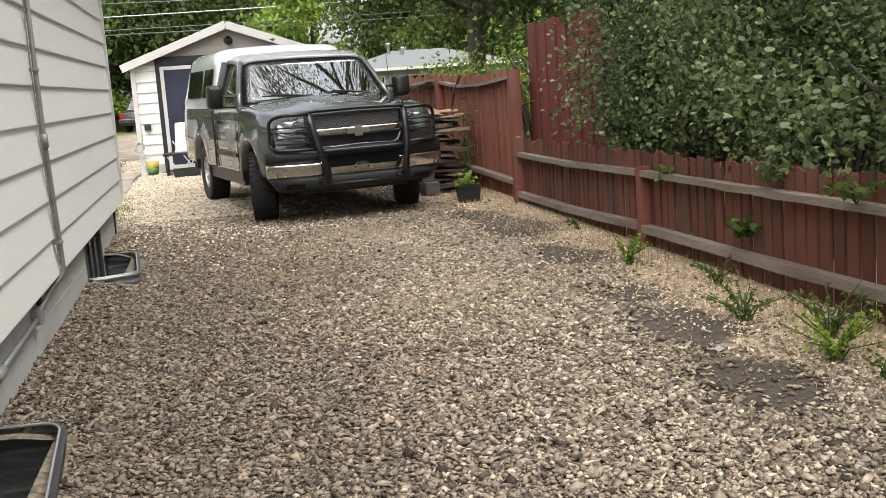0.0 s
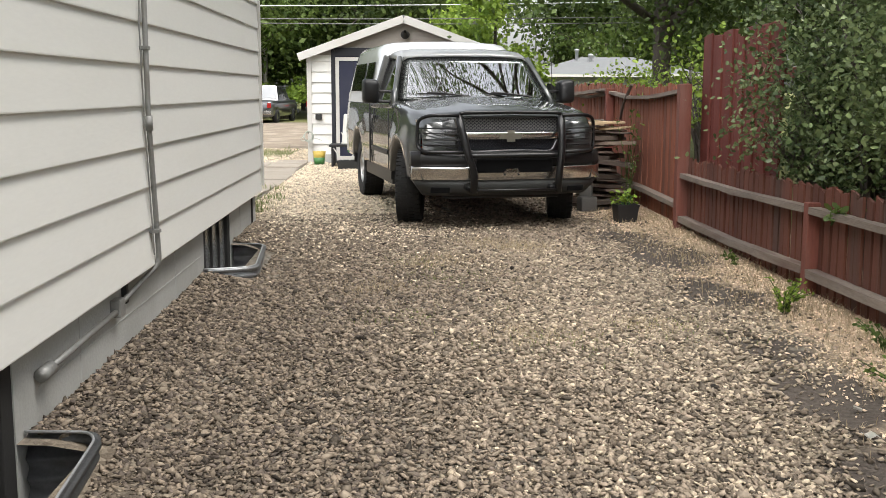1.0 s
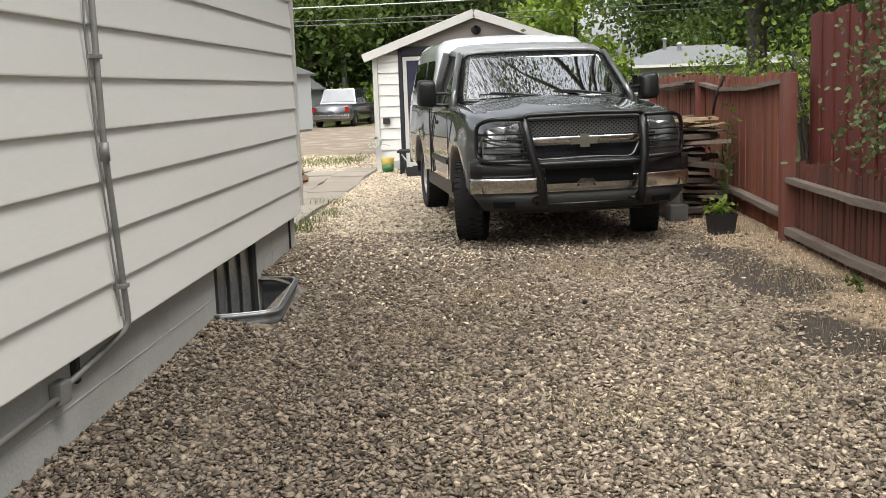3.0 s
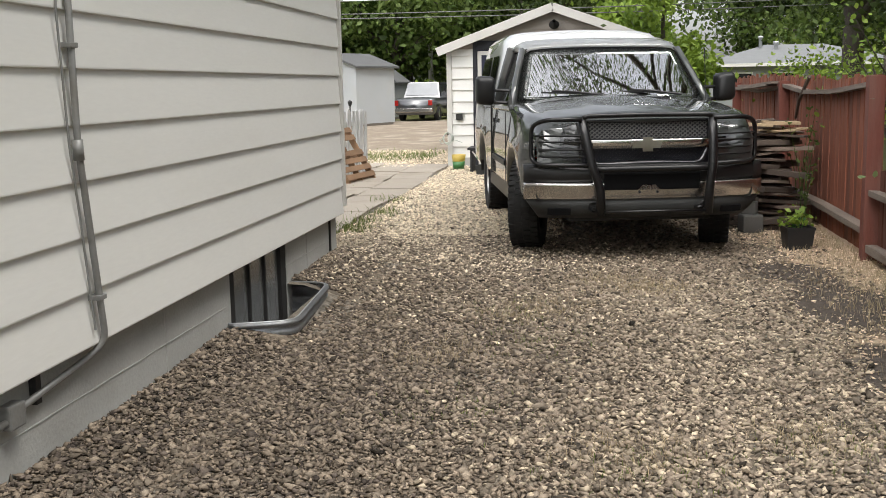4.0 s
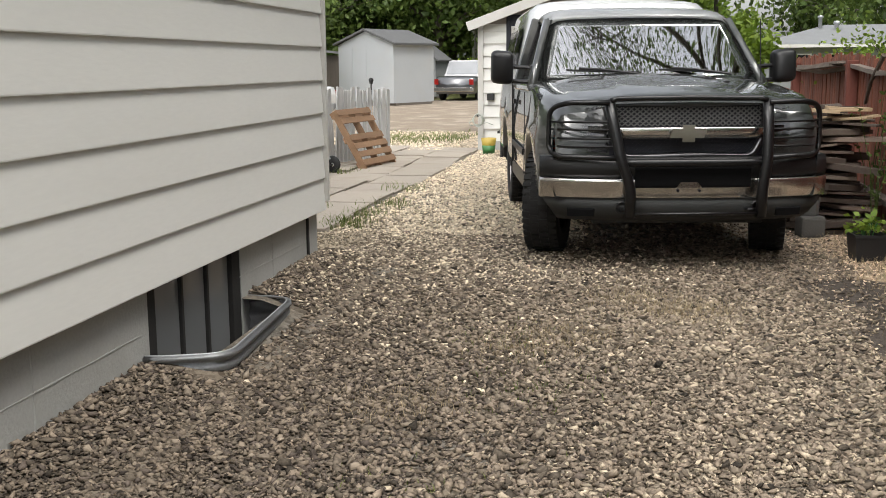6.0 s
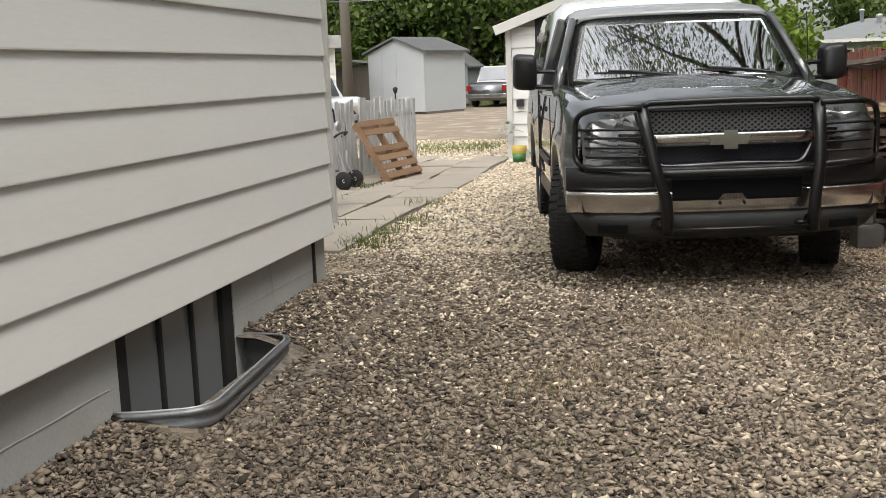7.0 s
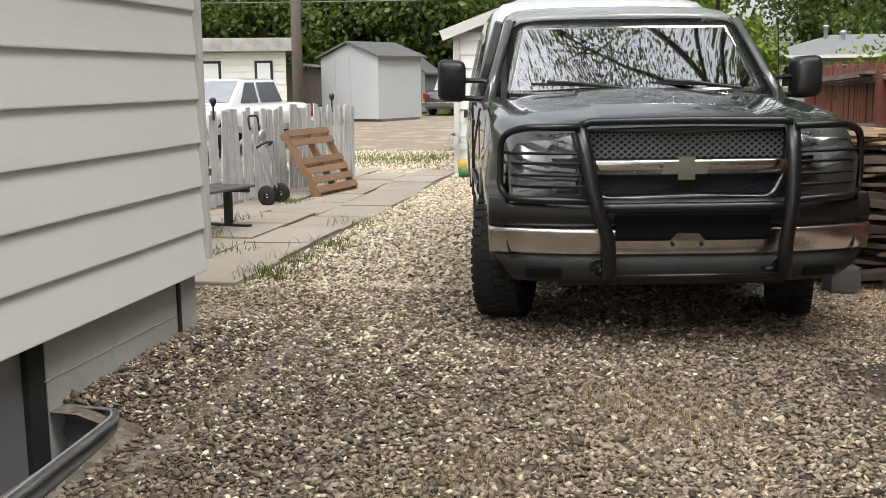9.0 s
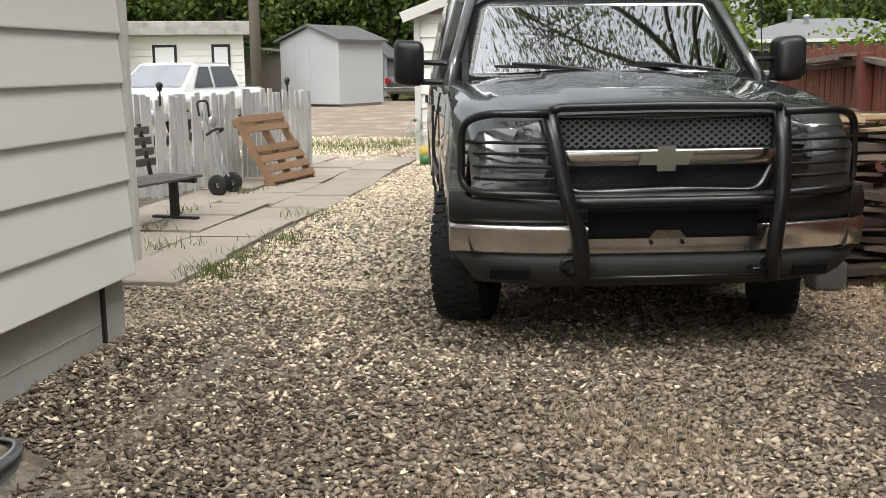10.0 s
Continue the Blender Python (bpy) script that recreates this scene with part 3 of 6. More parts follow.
part("intake", nose_strip(-0.36, 0.42, [(-0.044, 0.745), (-0.052, 0.72), (-0.052, 0.61), (-0.046, 0.595), (0.0, 0.595), (0.0, 0.745)], 10), M_INTAKE, truck, "black air intake above the bumper")
bm = bmesh.new()
f = bm.faces.new([bm.verts.new((x, -1.008, z)) for x, z in ((-0.09, 0.594), (0.09, 0.594), (0.055, 0.634), (-0.055, 0.634))])
bmesh.ops.solidify(bm, geom=[f], thickness=0.02)
part("plate_bracket", bm, M_CHROME, truck, "bare plate bracket above two bolts")
for bx in (-0.07, 0.075):
    part("bolt", lathe(bmesh.new(), [(0.001, -0.006), (0.010, -0.006), (0.010, 0.004)], 8, pose(bx, -0.992, 0.573, 90)), M_BLACKTRIM, truck)
for s in (-1, 1):
    part("fog_lamp", lathe(bmesh.new(), [(0.001, -0.012), (0.032, -0.010), (0.036, 0.012), (0.046, 0.012), (0.048, -0.03)], 20, pose(s * 0.46 + 0.02, -0.955, 0.455, 90)), M_BLACKPLASTIC, truck, "", True)
    part("valance_slot", nose_strip(min(s * 0.62, s * 0.80), max(s * 0.62, s * 0.80), [(-0.010, 0.448), (-0.018, 0.44), (-0.006, 0.392), (0.02, 0.392), (0.02, 0.448)], 6), M_INTAKE, truck)
    part("tow_hook", tube(bmesh.new(), arc([(s * 0.40, -0.93, 0.44), (s * 0.40, -1.02, 0.45), (s * 0.44, -1.02, 0.45), (s * 0.44, -0.93, 0.44)], 0.03), 0.014, 8), M_GUARD, truck)


def grille():
    """The outer frame of the grille."""
    bm = bmesh.new()
    outer = arc([(0, -0.925, 1.165), (0.55, -0.905, 1.155), (0.535, -0.90, 0.95), (0.46, -0.925, 0.80), (0, -0.94, 0.79)], 0.05, 4)
    loop = outer + [Vector((-p.x, p.y, p.z)) for p in outer[-2:0:-1]]
    n = len(loop)
    rows = []
    c = Vector((0, -0.9, 0.975))
    for i, p in enumerate(loop):
        d = (p - c).normalized() * 0.035
        rows.append([p + Vector((0, 0.03, 0)), p + Vector((0, -0.02, 0)), p - d + Vector((0, -0.018, 0)), p - d + Vector((0, 0.04, 0))])
    rows.append(rows[0])
    loft(bm, rows)
    bmesh.ops.remove_doubles(bm, verts=bm.verts, dist=0.0005)
    return bm


part("grille_surround", grille(), M_GREYCHROME, truck, "dark chrome grille surround", True)
part("grille_back", nose_strip(-0.52, 0.52, [(0.06, 1.14), (0.06, 0.80), (0.09, 0.80), (0.09, 1.14)], 12), M_BLACKTRIM, truck)


def grille_mesh(z0, z1, half0, half1):
    bm = bmesh.new()
    step, h = 0.040, z1 - z0
    n = int(2.4 * half1 / step)
    for k in range(-n // 2 - 6, n // 2 + 7):
        for s in (-1, 1):
            pts = []
            for q in range(9):
                z = z0 + h * q / 8
                x = k * step + s * (z - z0) * 1.25
                lim = half0 + (half1 - half0) * (z - z0) / h
                if abs(x) <= lim:
                    pts.append((x, -0.905 + bow(x) + 0.002 * s, z))
            if len(pts) > 1:
                beam(bm, pts[0], pts[-1], 0.006, 0.008)
    return bm


part("grille_mesh", grille_mesh(1.005, 1.13, 0.505, 0.515), M_MESH, truck, "black honeycomb grille mesh")
part("grille_mesh", grille_mesh(0.825, 0.915, 0.455, 0.49), M_BLACKTRIM, truck, "black honeycomb grille mesh")
part("grille_bar", nose_strip(-0.505, 0.505, [(0.02, 1.0), (-0.014, 0.999), (-0.021, 0.990), (-0.008, 0.926), (0.02, 0.92)], 16), M_CHROME, truck, "chrome grille crossbar", True)
bm = bmesh.new()
pl = [(-0.112, 0.99), (-0.042, 0.99), (-0.042, 1.016), (0.042, 1.016), (0.042, 0.99), (0.122, 0.99), (0.102, 0.930), (0.042, 0.930), (0.042, 0.902), (-0.042, 0.902), (-0.042, 0.930), (-0.128, 0.930)]
f = bm.faces.new([bm.verts.new((x - 0.012, -1.004, z)) for x, z in pl])
bmesh.ops.solidify(bm, geom=[f], thickness=0.022)
part("badge", bm, M_BADGE, truck, "dull gold badge with chrome edge")


def headlamp(s):
    body = bmesh.new()
    xs = np.linspace(0.535, 0.915, 10)
    secs = []
    for x in xs:
        t = (x - 0.535) / 0.38
        y = -0.905 + 0.02 + 0.21 * t ** 2.2
        secs.append([(s * x, y, 0.825 + 0.01 * t), (s * x, y - 0.012, 0.9), (s * x, y - 0.014, 1.0), (s * x, y + 0.01, 1.135 - 0.02 * t)])
    shell = bmesh.new()
    flutes = []
    for k in range(25):
        x = 0.535 + 0.38 * k / 24
        t = k / 24
        y = -0.885 + 0.21 * t ** 2.2 + (0.034 if k % 2 else 0.052)
        flutes.append([(s * x, y, 0.825 + 0.01 * t), (s * x, y + 0.016, 0.90), (s * x, y, 0.968), (s * x, y - 0.004, 1.0), (s * x, y + 0.02, 1.07), (s * x, y - 0.012, 1.135 - 0.02 * t)])
    loft(shell, flutes)
    lamp = part("headlamp", shell, M_REFLECTOR, truck, "clear headlamp with chrome reflector")
    lens = bmesh.new()
    loft(lens, secs)
    bmesh.ops.solidify(lens, geom=lens.faces[:], thickness=0.006)
    part("lens", lens, M_LAMPGLASS, lamp, "", True)
    bm = bmesh.new()
    loft(bm, [[(x, y + 0.005 + (0.0 if k in (0, 3) else 0.0), z) for k, (x, y, z) in enumerate([(r[1][0], r[1][1] + 0.012, 0.962), (r[1][0], r[1][1] + 0.010, 1.005)])] for r in secs])
    bmesh.ops.solidify(bm, geom=bm.faces[:], thickness=0.01)
    part("divider", bm, M_PAINT, lamp)
    for cx, cz, r in ((0.62, 1.07, 0.045), (0.77, 1.068, 0.045), (0.64, 0.895, 0.05)):
        t = (cx - 0.535) / 0.38
        part("bulb", lathe(bmesh.new(), [(0.001, 0.0), (r * 0.4, 0.004), (r * 0.45, 0.03), (r, 0.012), (r * 1.02, 0.0)], 18, pose(s * cx, -0.84 + 0.21 * t ** 2.2, cz, 90)), M_GREYCHROME, lamp, "", True)
    part("marker_lamp", block(min(s * 0.86, s * 0.90), max(s * 0.86, s * 0.90), -0.752, -0.735, 0.84, 0.94, 0.004), M_AMBER, lamp, "small amber-red side marker")


headlamp(-1)
headlamp(1)


def guard():
    g = part("grille_guard", nose_strip(-0.46, 0.50, [(-0.10, 0.795), (-0.125, 0.785), (-0.125, 0.75), (-0.10, 0.742), (-0.075, 0.75), (-0.075, 0.785)], 10), M_GUARD, truck, "black tubular grille guard", True)
    for s, top, mid, bot in ((-1, -0.54, -0.465, -0.40), (1, 0.525, 0.505, 0.48)):
        bm = bmesh.new()
        pts = arc([(top, -0.96, 1.185), (top + (mid - top) * 0.45, -1.03, 0.98), (mid, -1.07, 0.78), (bot, -1.07, 0.60), (bot, -1.05, 0.40)], 0.06, 3)
        rows = []
        for p in pts:
            rows.append([(p.x + 0.037 * math.cos(a), p.y + 0.016 + 0.034 * math.sin(a), p.z) for a in [math.radians(22.5 + 30 * q) for q in range(12)]])
        rr = loft(bm, rows, close=True)
        bm.faces.new(rr[0])
        bm.faces.new(rr[-1])
        bmesh.ops.recalc_face_normals(bm, faces=bm.faces)
        part("upright", bm, M_GUARD, g, "", True)
        e = s * 0.925
        yo = -0.80
        loop = arc([(top, -0.985, 1.165), (e - s * 0.10, -0.90, 1.165), (e, yo, 1.12), (e + s * 0.005, yo, 0.84), (e - s * 0.06, -0.88, 0.80), (mid, -1.05, 0.80)], 0.07, 5)
        part("lamp_hoop", tube(bmesh.new(), loop, 0.019, 8), M_GUARD, g, "", True)
        for z in (1.035, 0.985, 0.925, 0.87):
            ti = top + (mid - top) * (1.185 - z) / 0.4
            part("lamp_bar", tube(bmesh.new(), [(ti, -1.0, z), ((ti + e) / 2, -0.945, z), (e - s * 0.08, -0.885, z), (e, yo, z)], 0.008, 6), M_GUARD, g)
    part("top_rail", tube(bmesh.new(), [(-0.535, -0.97, 1.175), (-0.485, -0.955, 1.19), (0.0, -0.97, 1.195), (0.47, -0.955, 1.19), (0.52, -0.97, 1.175)], 0.02, 8), M_GUARD, g, "", True)
    part("lower_rail", tube(bmesh.new(), [(-0.40, -1.05, 0.425), (0.48, -1.05, 0.425)], 0.011, 8), M_GUARD, g, "", True)


guard()


def mirror(s):
    bm = bmesh.new()
    secs = []
    for y, k in ((0.66, 0.75), (0.68, 0.93), (0.73, 1.0), (0.80, 1.0), (0.83, 0.97)):
        pts = arc([(0.09, y, 0), (0.09, y, 0.135), (-0.09, y, 0.15), (-0.095, y, -0.12), (0.085, y, -0.135), (0.09, y, 0)], 0.05, 4)
        secs.append([(s * (1.155 - p.x * k), y, 1.39 + p.z * k) for p in pts[:-1]])
    rows = loft(bm, secs, close=True)
    bm.faces.new(rows[0])
    bm.faces.new(rows[-1])
    bmesh.ops.recalc_face_normals(bm, faces=bm.faces)
    h = part("mirror", bm, M_BLACKPLASTIC, truck, "black towing mirror on two arms", True)
    part("arm", tube(bmesh.new(), [(s * 1.09, 0.76, 1.40), (s * 0.95, 0.72, 1.395), (s * 0.88, 0.70, 1.37)], 0.016, 8), M_BLACKPLASTIC, h)
    part("arm", tube(bmesh.new(), [(s * 1.09, 0.76, 1.285), (s * 0.95, 0.72, 1.28), (s * 0.88, 0.70, 1.30)], 0.018, 8), M_BLACKPLASTIC, h)
    part("mount", block(min(s * 0.84, s * 0.93), max(s * 0.84, s * 0.93), 0.63, 0.78, 1.26, 1.42, 0.03), M_BLACKPLASTIC, h)


mirror(-1)
mirror(1)
part("antenna", tube(bmesh.new(), [(0.78, 0.1, 1.28), (0.79, 0.2, 1.75)], 0.004, 5), M_BLACKPLASTIC, truck)

# ---- more materials ----
M_OLDWOOD = material("grey_weathered_planks", (0.15, 0.115, 0.09), 0.85, vary=0.3, scale=5, fine=50, bump=0.6, stretch=(2, 2, 2), objvary=0.9, dirt=(0.06, 0.035, 0.028), dirt_amount=0.6, dirt_scale=4)
M_PILEWOOD = material("dark_pile_planks", (0.085, 0.062, 0.048), 0.85, vary=0.35, scale=5, fine=50, bump=0.6, stretch=(2, 2, 2), objvary=0.9)
M_NEWWOOD = material("fresh_pine", (0.42, 0.31, 0.19), 0.7, vary=0.18, scale=5, fine=50, bump=0.3, objvary=0.15)
M_PALLET = material("pallet_wood", (0.25, 0.150, 0.085), 0.8, vary=0.25, scale=5, fine=50, bump=0.4, objvary=0.25, dirt=(0.2, 0.13, 0.09), dirt_amount=0.4, dirt_scale=3)
M_PICKET = material("peeling_white_pickets", (0.56, 0.56, 0.56), 0.7, vary=0.15, scale=4, fine=30, bump=0.4, stretch=(2, 2, 0.5), objvary=0.15, dirt=(0.26, 0.25, 0.24), dirt_amount=0.6, dirt_scale=5)
M_SLAB = material("old_paving_slabs", (0.34, 0.30, 0.25), 0.9, vary=0.15, scale=2, fine=40, bump=0.4, objvary=0.15, dirt=(0.2, 0.17, 0.13), dirt_amount=0.5, dirt_scale=2)
M_BLOCK = material("concrete_block", (0.10, 0.098, 0.092), 0.95, vary=0.2, scale=8, fine=70, bump=0.6)
M_POT = material("black_nursery_pot", (0.012, 0.012, 0.013), 0.5, vary=0.3, bump=0.1)
M_SOIL = material("potting_soil", (0.03, 0.024, 0.018), 0.95, vary=0.4, fine=90, bump=0.8)
M_BARK = material("grey_bark", (0.085, 0.072, 0.06), 0.9, vary=0.35, scale=3, fine=25, bump=0.9, depth=0.03, stretch=(3, 3, 0.5))
M_CREAM = material("off_white_plastic", (0.58, 0.57, 0.52), 0.45, vary=0.06, bump=0.0, dirt=(0.4, 0.36, 0.3), dirt_amount=0.3)
M_GREENPOT = material("green_plastic", (0.05, 0.17, 0.05), 0.4, vary=0.15, bump=0.0)
M_YELLOW = material("yellow_plastic", (0.45, 0.33, 0.06), 0.45, vary=0.2, bump=0.0)
M_HOSE = material("pale_green_hose", (0.42, 0.45, 0.40), 0.5, vary=0.2, bump=0.0)
M_IRON = material("dark_iron", (0.03, 0.03, 0.03), 0.55, 0.4, vary=0.3)
M_BENCHWOOD = material("grey_bench_slats", (0.11, 0.10, 0.095), 0.8, vary=0.3, objvary=0.3)
M_WHITECAR = material("white_car_paint", (0.75, 0.76, 0.77), 0.3, vary=0.03, coat=1.0, bump=0.0)
M_SILVERCAR = material("dark_grey_car_paint", (0.075, 0.078, 0.084), 0.32, 0.5, vary=0.05, coat=1.0, bump=0.0)
M_GREYWALL = material("grey_stucco", (0.22, 0.23, 0.23), 0.9, vary=0.12)
M_PALEROOF = material("pale_grey_shingles", (0.115, 0.117, 0.118), 0.9, spec=0.08, vary=0.15, scale=3, fine=20, bump=0.3)
M_LIGHTROOF = material("light_grey_shingles", (0.18, 0.187, 0.19), 0.9, spec=0.08, vary=0.15, scale=3, fine=20, bump=0.3)
M_FASCIA = material("weathered_grey_fascia", (0.36, 0.35, 0.33), 0.85, vary=0.4, scale=3, dirt=(0.16, 0.14, 0.12), dirt_amount=0.5, dirt_scale=4)
M_POLE = material("weathered_pole_wood", (0.14, 0.12, 0.10), 0.9, vary=0.25, stretch=(3, 3, 0.3))
M_CABLE = material("black_cable", (0.10, 0.10, 0.10), 0.5, vary=0.1, bump=0.0)
M_STONE = material("crushed_gravel", (0.212, 0.170, 0.128), 0.9, vary=0.22, scale=1.2, fine=90, bump=0.35, depth=0.003, island=1.15, spec=0.3)
M_STONETAN = material("tan_gravel", (0.39, 0.325, 0.24), 0.9, vary=0.2, scale=1.2, fine=90, bump=0.35, depth=0.003, island=1.0, spec=0.3)
M_STONECOARSE = material("coarse_gravel", (0.195, 0.16, 0.122), 0.9, vary=0.22, scale=1.2, fine=90, bump=0.35, depth=0.003, island=1.7, spec=0.3)
# browner stones, darkened further to paint the shade beside the house
M_STONESHADE = material("brown_gravel_with_shade", (0.115, 0.092, 0.075), 0.9, vary=0.25, scale=1.2, fine=90, bump=0.35, depth=0.003, island=1.2, spec=0.3)
M_CHAFF = material("pale_chaff", (0.66, 0.53, 0.39), 0.9, vary=0.25, scale=2, island=0.9, bump=0.2)
# pale stones, lightened further to paint in light from the open sky
M_STONEPALELIT = material("pale_and_lit_gravel", (0.66, 0.56, 0.42), 0.85, vary=0.2, scale=1.2, fine=90, bump=0.35, depth=0.003, island=0.8, spec=0.3)
M_CARGLASS = material("dark_car_glass", (0.09, 0.095, 0.10), 0.08, 0.7, vary=0.3, scale=3, fine=20, bump=0.0)
# pale metallic base paints the sky mirrored in the white pickup's windscreen
M_CARGLASSSKY = material("windscreen_painted_sky", (0.52, 0.54, 0.56), 0.10, 0.75, vary=0.25, scale=3, fine=20, bump=0.0)
M_RED_TAIL = material("red_tail_lamp", (0.30, 0.015, 0.012), 0.25, vary=0.1, bump=0.0)


def leaf_material(name, color, tint, rough=0.5, through_light=0.35):
    m = bpy.data.materials.new(name)
    m.use_nodes = True
    nt = m.node_tree
    N, L = nt.nodes, nt.links
    b = N["Principled BSDF"]
    b.inputs["Roughness"].default_value = rough
    b.inputs["Specular IOR Level"].default_value = 0.35
    geo = N.new("ShaderNodeNewGeometry")
    big = N.new("ShaderNodeTexNoise")
    big.inputs["Scale"].default_value = 0.7
    L.new(geo.outputs["Position"], big.inputs["Vector"])
    mx = N.new("ShaderNodeMix")
    mx.data_type = "RGBA"
    add = N.new("ShaderNodeMath")
    add.operation = "MULTIPLY_ADD"
    L.new(big.outputs["Fac"], add.inputs[0])
    add.inputs[1].default_value = 1.3
    sub = N.new("ShaderNodeMath")
    sub.operation = "SUBTRACT"
    L.new(geo.outputs["Random Per Island"], sub.inputs[0])
    sub.inputs[1].default_value = 0.65
    L.new(sub.outputs[0], add.inputs[2])
    add.use_clamp = True
    L.new(add.outputs[0], mx.inputs[0])
    mx.inputs[6].default_value, mx.inputs[7].default_value = (*color, 1), (*tint, 1)
    L.new(mx.outputs[2], b.inputs["Base Color"])
    tr = N.new("ShaderNodeBsdfTranslucent")
    L.new(mx.outputs[2], tr.inputs["Color"])
    ms = N.new("ShaderNodeMixShader")
    ms.inputs[0].default_value = through_light
    L.new(b.outputs[0], ms.inputs[1])
    L.new(tr.outputs[0], ms.inputs[2])
    L.new(ms.outputs[0], N["Material Output"].inputs[0])
    return m


M_LEAF = leaf_material("mid_green_leaves", (0.060, 0.105, 0.022), (0.16, 0.22, 0.055), 0.5, 0.45)
M_LEAFDARK = leaf_material("dark_green_leaves", (0.035, 0.060, 0.016), (0.10, 0.14, 0.038), 0.5, 0.4)
M_LEAFLIME = leaf_material("lime_green_leaves", (0.13, 0.21, 0.03), (0.29, 0.40, 0.06))
M_LEAFBUSH = leaf_material("grey_green_shrub_leaves", (0.040, 0.072, 0.024), (0.22, 0.28, 0.12), 0.36)
M_GRASS = leaf_material("fresh_grass", (0.10, 0.14, 0.035), (0.22, 0.25, 0.08))
M_STRAW = leaf_material("dry_straw", (0.26, 0.20, 0.12), (0.50, 0.41, 0.27), 0.8, 0.2)


def leaf_cloud(points, size, rng, flat=0.0, aspect=1.7, oval=False):
    """A mesh of folded leaves, one at each point."""
    n = len(points)
    u = rng.normal(size=(n, 3))
    u[:, 2] *= 1 - flat
    u[:, 2] -= 0.25
    u /= np.linalg.norm(u, axis=1)[:, None]
    v = rng.normal(size=(n, 3))
    v -= u * (u * v).sum(1)[:, None]
    v /= np.linalg.norm(v, axis=1)[:, None]
    w = np.cross(u, v)
    s = size * rng.uniform(0.6, 1.3, size=(n, 1))
    a = points - u * s * 0.5 * aspect
    b = points + u * s * 0.5 * aspect
    mid = points + w * s * 0.10
    c = mid + v * s * 0.5
    d = mid - v * s * 0.5
    if oval:
        p1, p2 = mid * 0.55 + a * 0.45, mid * 0.5 + b * 0.5
        q = v * s * 0.44
        verts = np.stack([a, p1 + q, p2 + q * 0.8, b, p2 - q * 0.8, p1 - q], 1).reshape(-1, 3)
        k = np.arange(n)[:, None] * 6
        tris = np.concatenate([k + [0, 1, 5], k + [1, 2, 5], k + [2, 4, 5], k + [2, 3, 4]], 1).reshape(-1, 3)
    else:
        verts = np.stack([a, c, b, d], 1).reshape(-1, 3)
        k = np.arange(n)[:, None] * 4
        tris = np.concatenate([k + [0, 1, 2], k + [0, 2, 3]], 1).reshape(-1, 3)
    me = bpy.data.meshes.new("leaves")
    me.vertices.add(len(verts))
    me.vertices.foreach_set("co", verts.astype(np.float32).ravel())
    me.loops.add(len(tris) * 3)
    me.loops.foreach_set("vertex_index", tris.astype(np.int32).ravel())
    me.polygons.add(len(tris))
    me.polygons.foreach_set("loop_start", np.arange(0, len(tris) * 3, 3, dtype=np.int32))
    me.update(calc_edges=True)
    return me


def tree_parts(seed, height, radius, base, n_leaf, size, trunk_r, twigs=3):
    """Trunk with limbs, and a crown of leaf clumps at their ends."""
    rnd = random.Random(seed)
    rng = np.random.default_rng(seed)
    bm = bmesh.new()
    lean = (rnd.uniform(-0.4, 0.4), rnd.uniform(-0.4, 0.4))
    axis = [Vector((lean[0] * t * t + rnd.uniform(-0.08, 0.08), lean[1] * t * t + rnd.uniform(-0.08, 0.08), height * 0.85 * t)) for t in np.linspace(0, 1, 8)]
    axis[0] = Vector((0, 0, -0.3))
    tube(bm, axis, [trunk_r * (1.25 if i == 0 else 1 - 0.11 * i) for i in range(8)], 9)
    tips = []
    for k in range(16):
        t = rnd.uniform(base / height, 0.92)
        i = min(6, int(t / 0.85 * 7)) if t < 0.85 else 6
        p = axis[i].lerp(axis[i + 1], rnd.random())
        a = k * 2.4 + rnd.uniform(-0.4, 0.4)
        ln = radius * rnd.uniform(0.55, 1.0) * (1.15 - 0.5 * abs(t - 0.5))
        q = p + Vector((math.cos(a) * ln * 0.5, math.sin(a) * ln * 0.5, ln * 0.28))
        e = p + Vector((math.cos(a) * ln, math.sin(a) * ln, ln * rnd.uniform(0.05, 0.55)))
        tube(bm, [p, q, e], [trunk_r * 0.4, trunk_r * 0.22, trunk_r * 0.07], 6)
        tips += [e, q.lerp(e, 0.4), q]
        for j in range(twigs):
            f = q.lerp(e, rnd.random()) + Vector((rnd.uniform(-1, 1), rnd.uniform(-1, 1), rnd.uniform(-0.5, 0.9))) * ln * 0.35
            tube(bm, [q.lerp(e, 0.2 + 0.75 * j / twigs), f], [trunk_r * 0.13, trunk_r * 0.03], 4)
            tips.append(f)
    tips = np.array([tuple(t) for t in tips])
    which = rng.integers(0, len(tips), n_leaf)
    spread = radius * 0.20 * rng.uniform(0.5, 1.4, size=(len(tips), 1))
    pts = tips[which] + rng.normal(size=(n_leaf, 3)) * spread[which] * np.array([1, 1, 0.7])
    return bm, leaf_cloud(pts, size, rng)


def make_tree(seed, height, radius, base, n_leaf, size, trunk_r, leaves, label, m, twigs=3):
    bm, crown = tree_parts(seed, height, radius, base, n_leaf, size, trunk_r, twigs)
    t = thing("tree", label, "tree", m, group="trees behind the yard")
    part("trunk", bm, M_BARK, t, "", True)
    mesh_part("crown", crown, leaves, t)
    return t


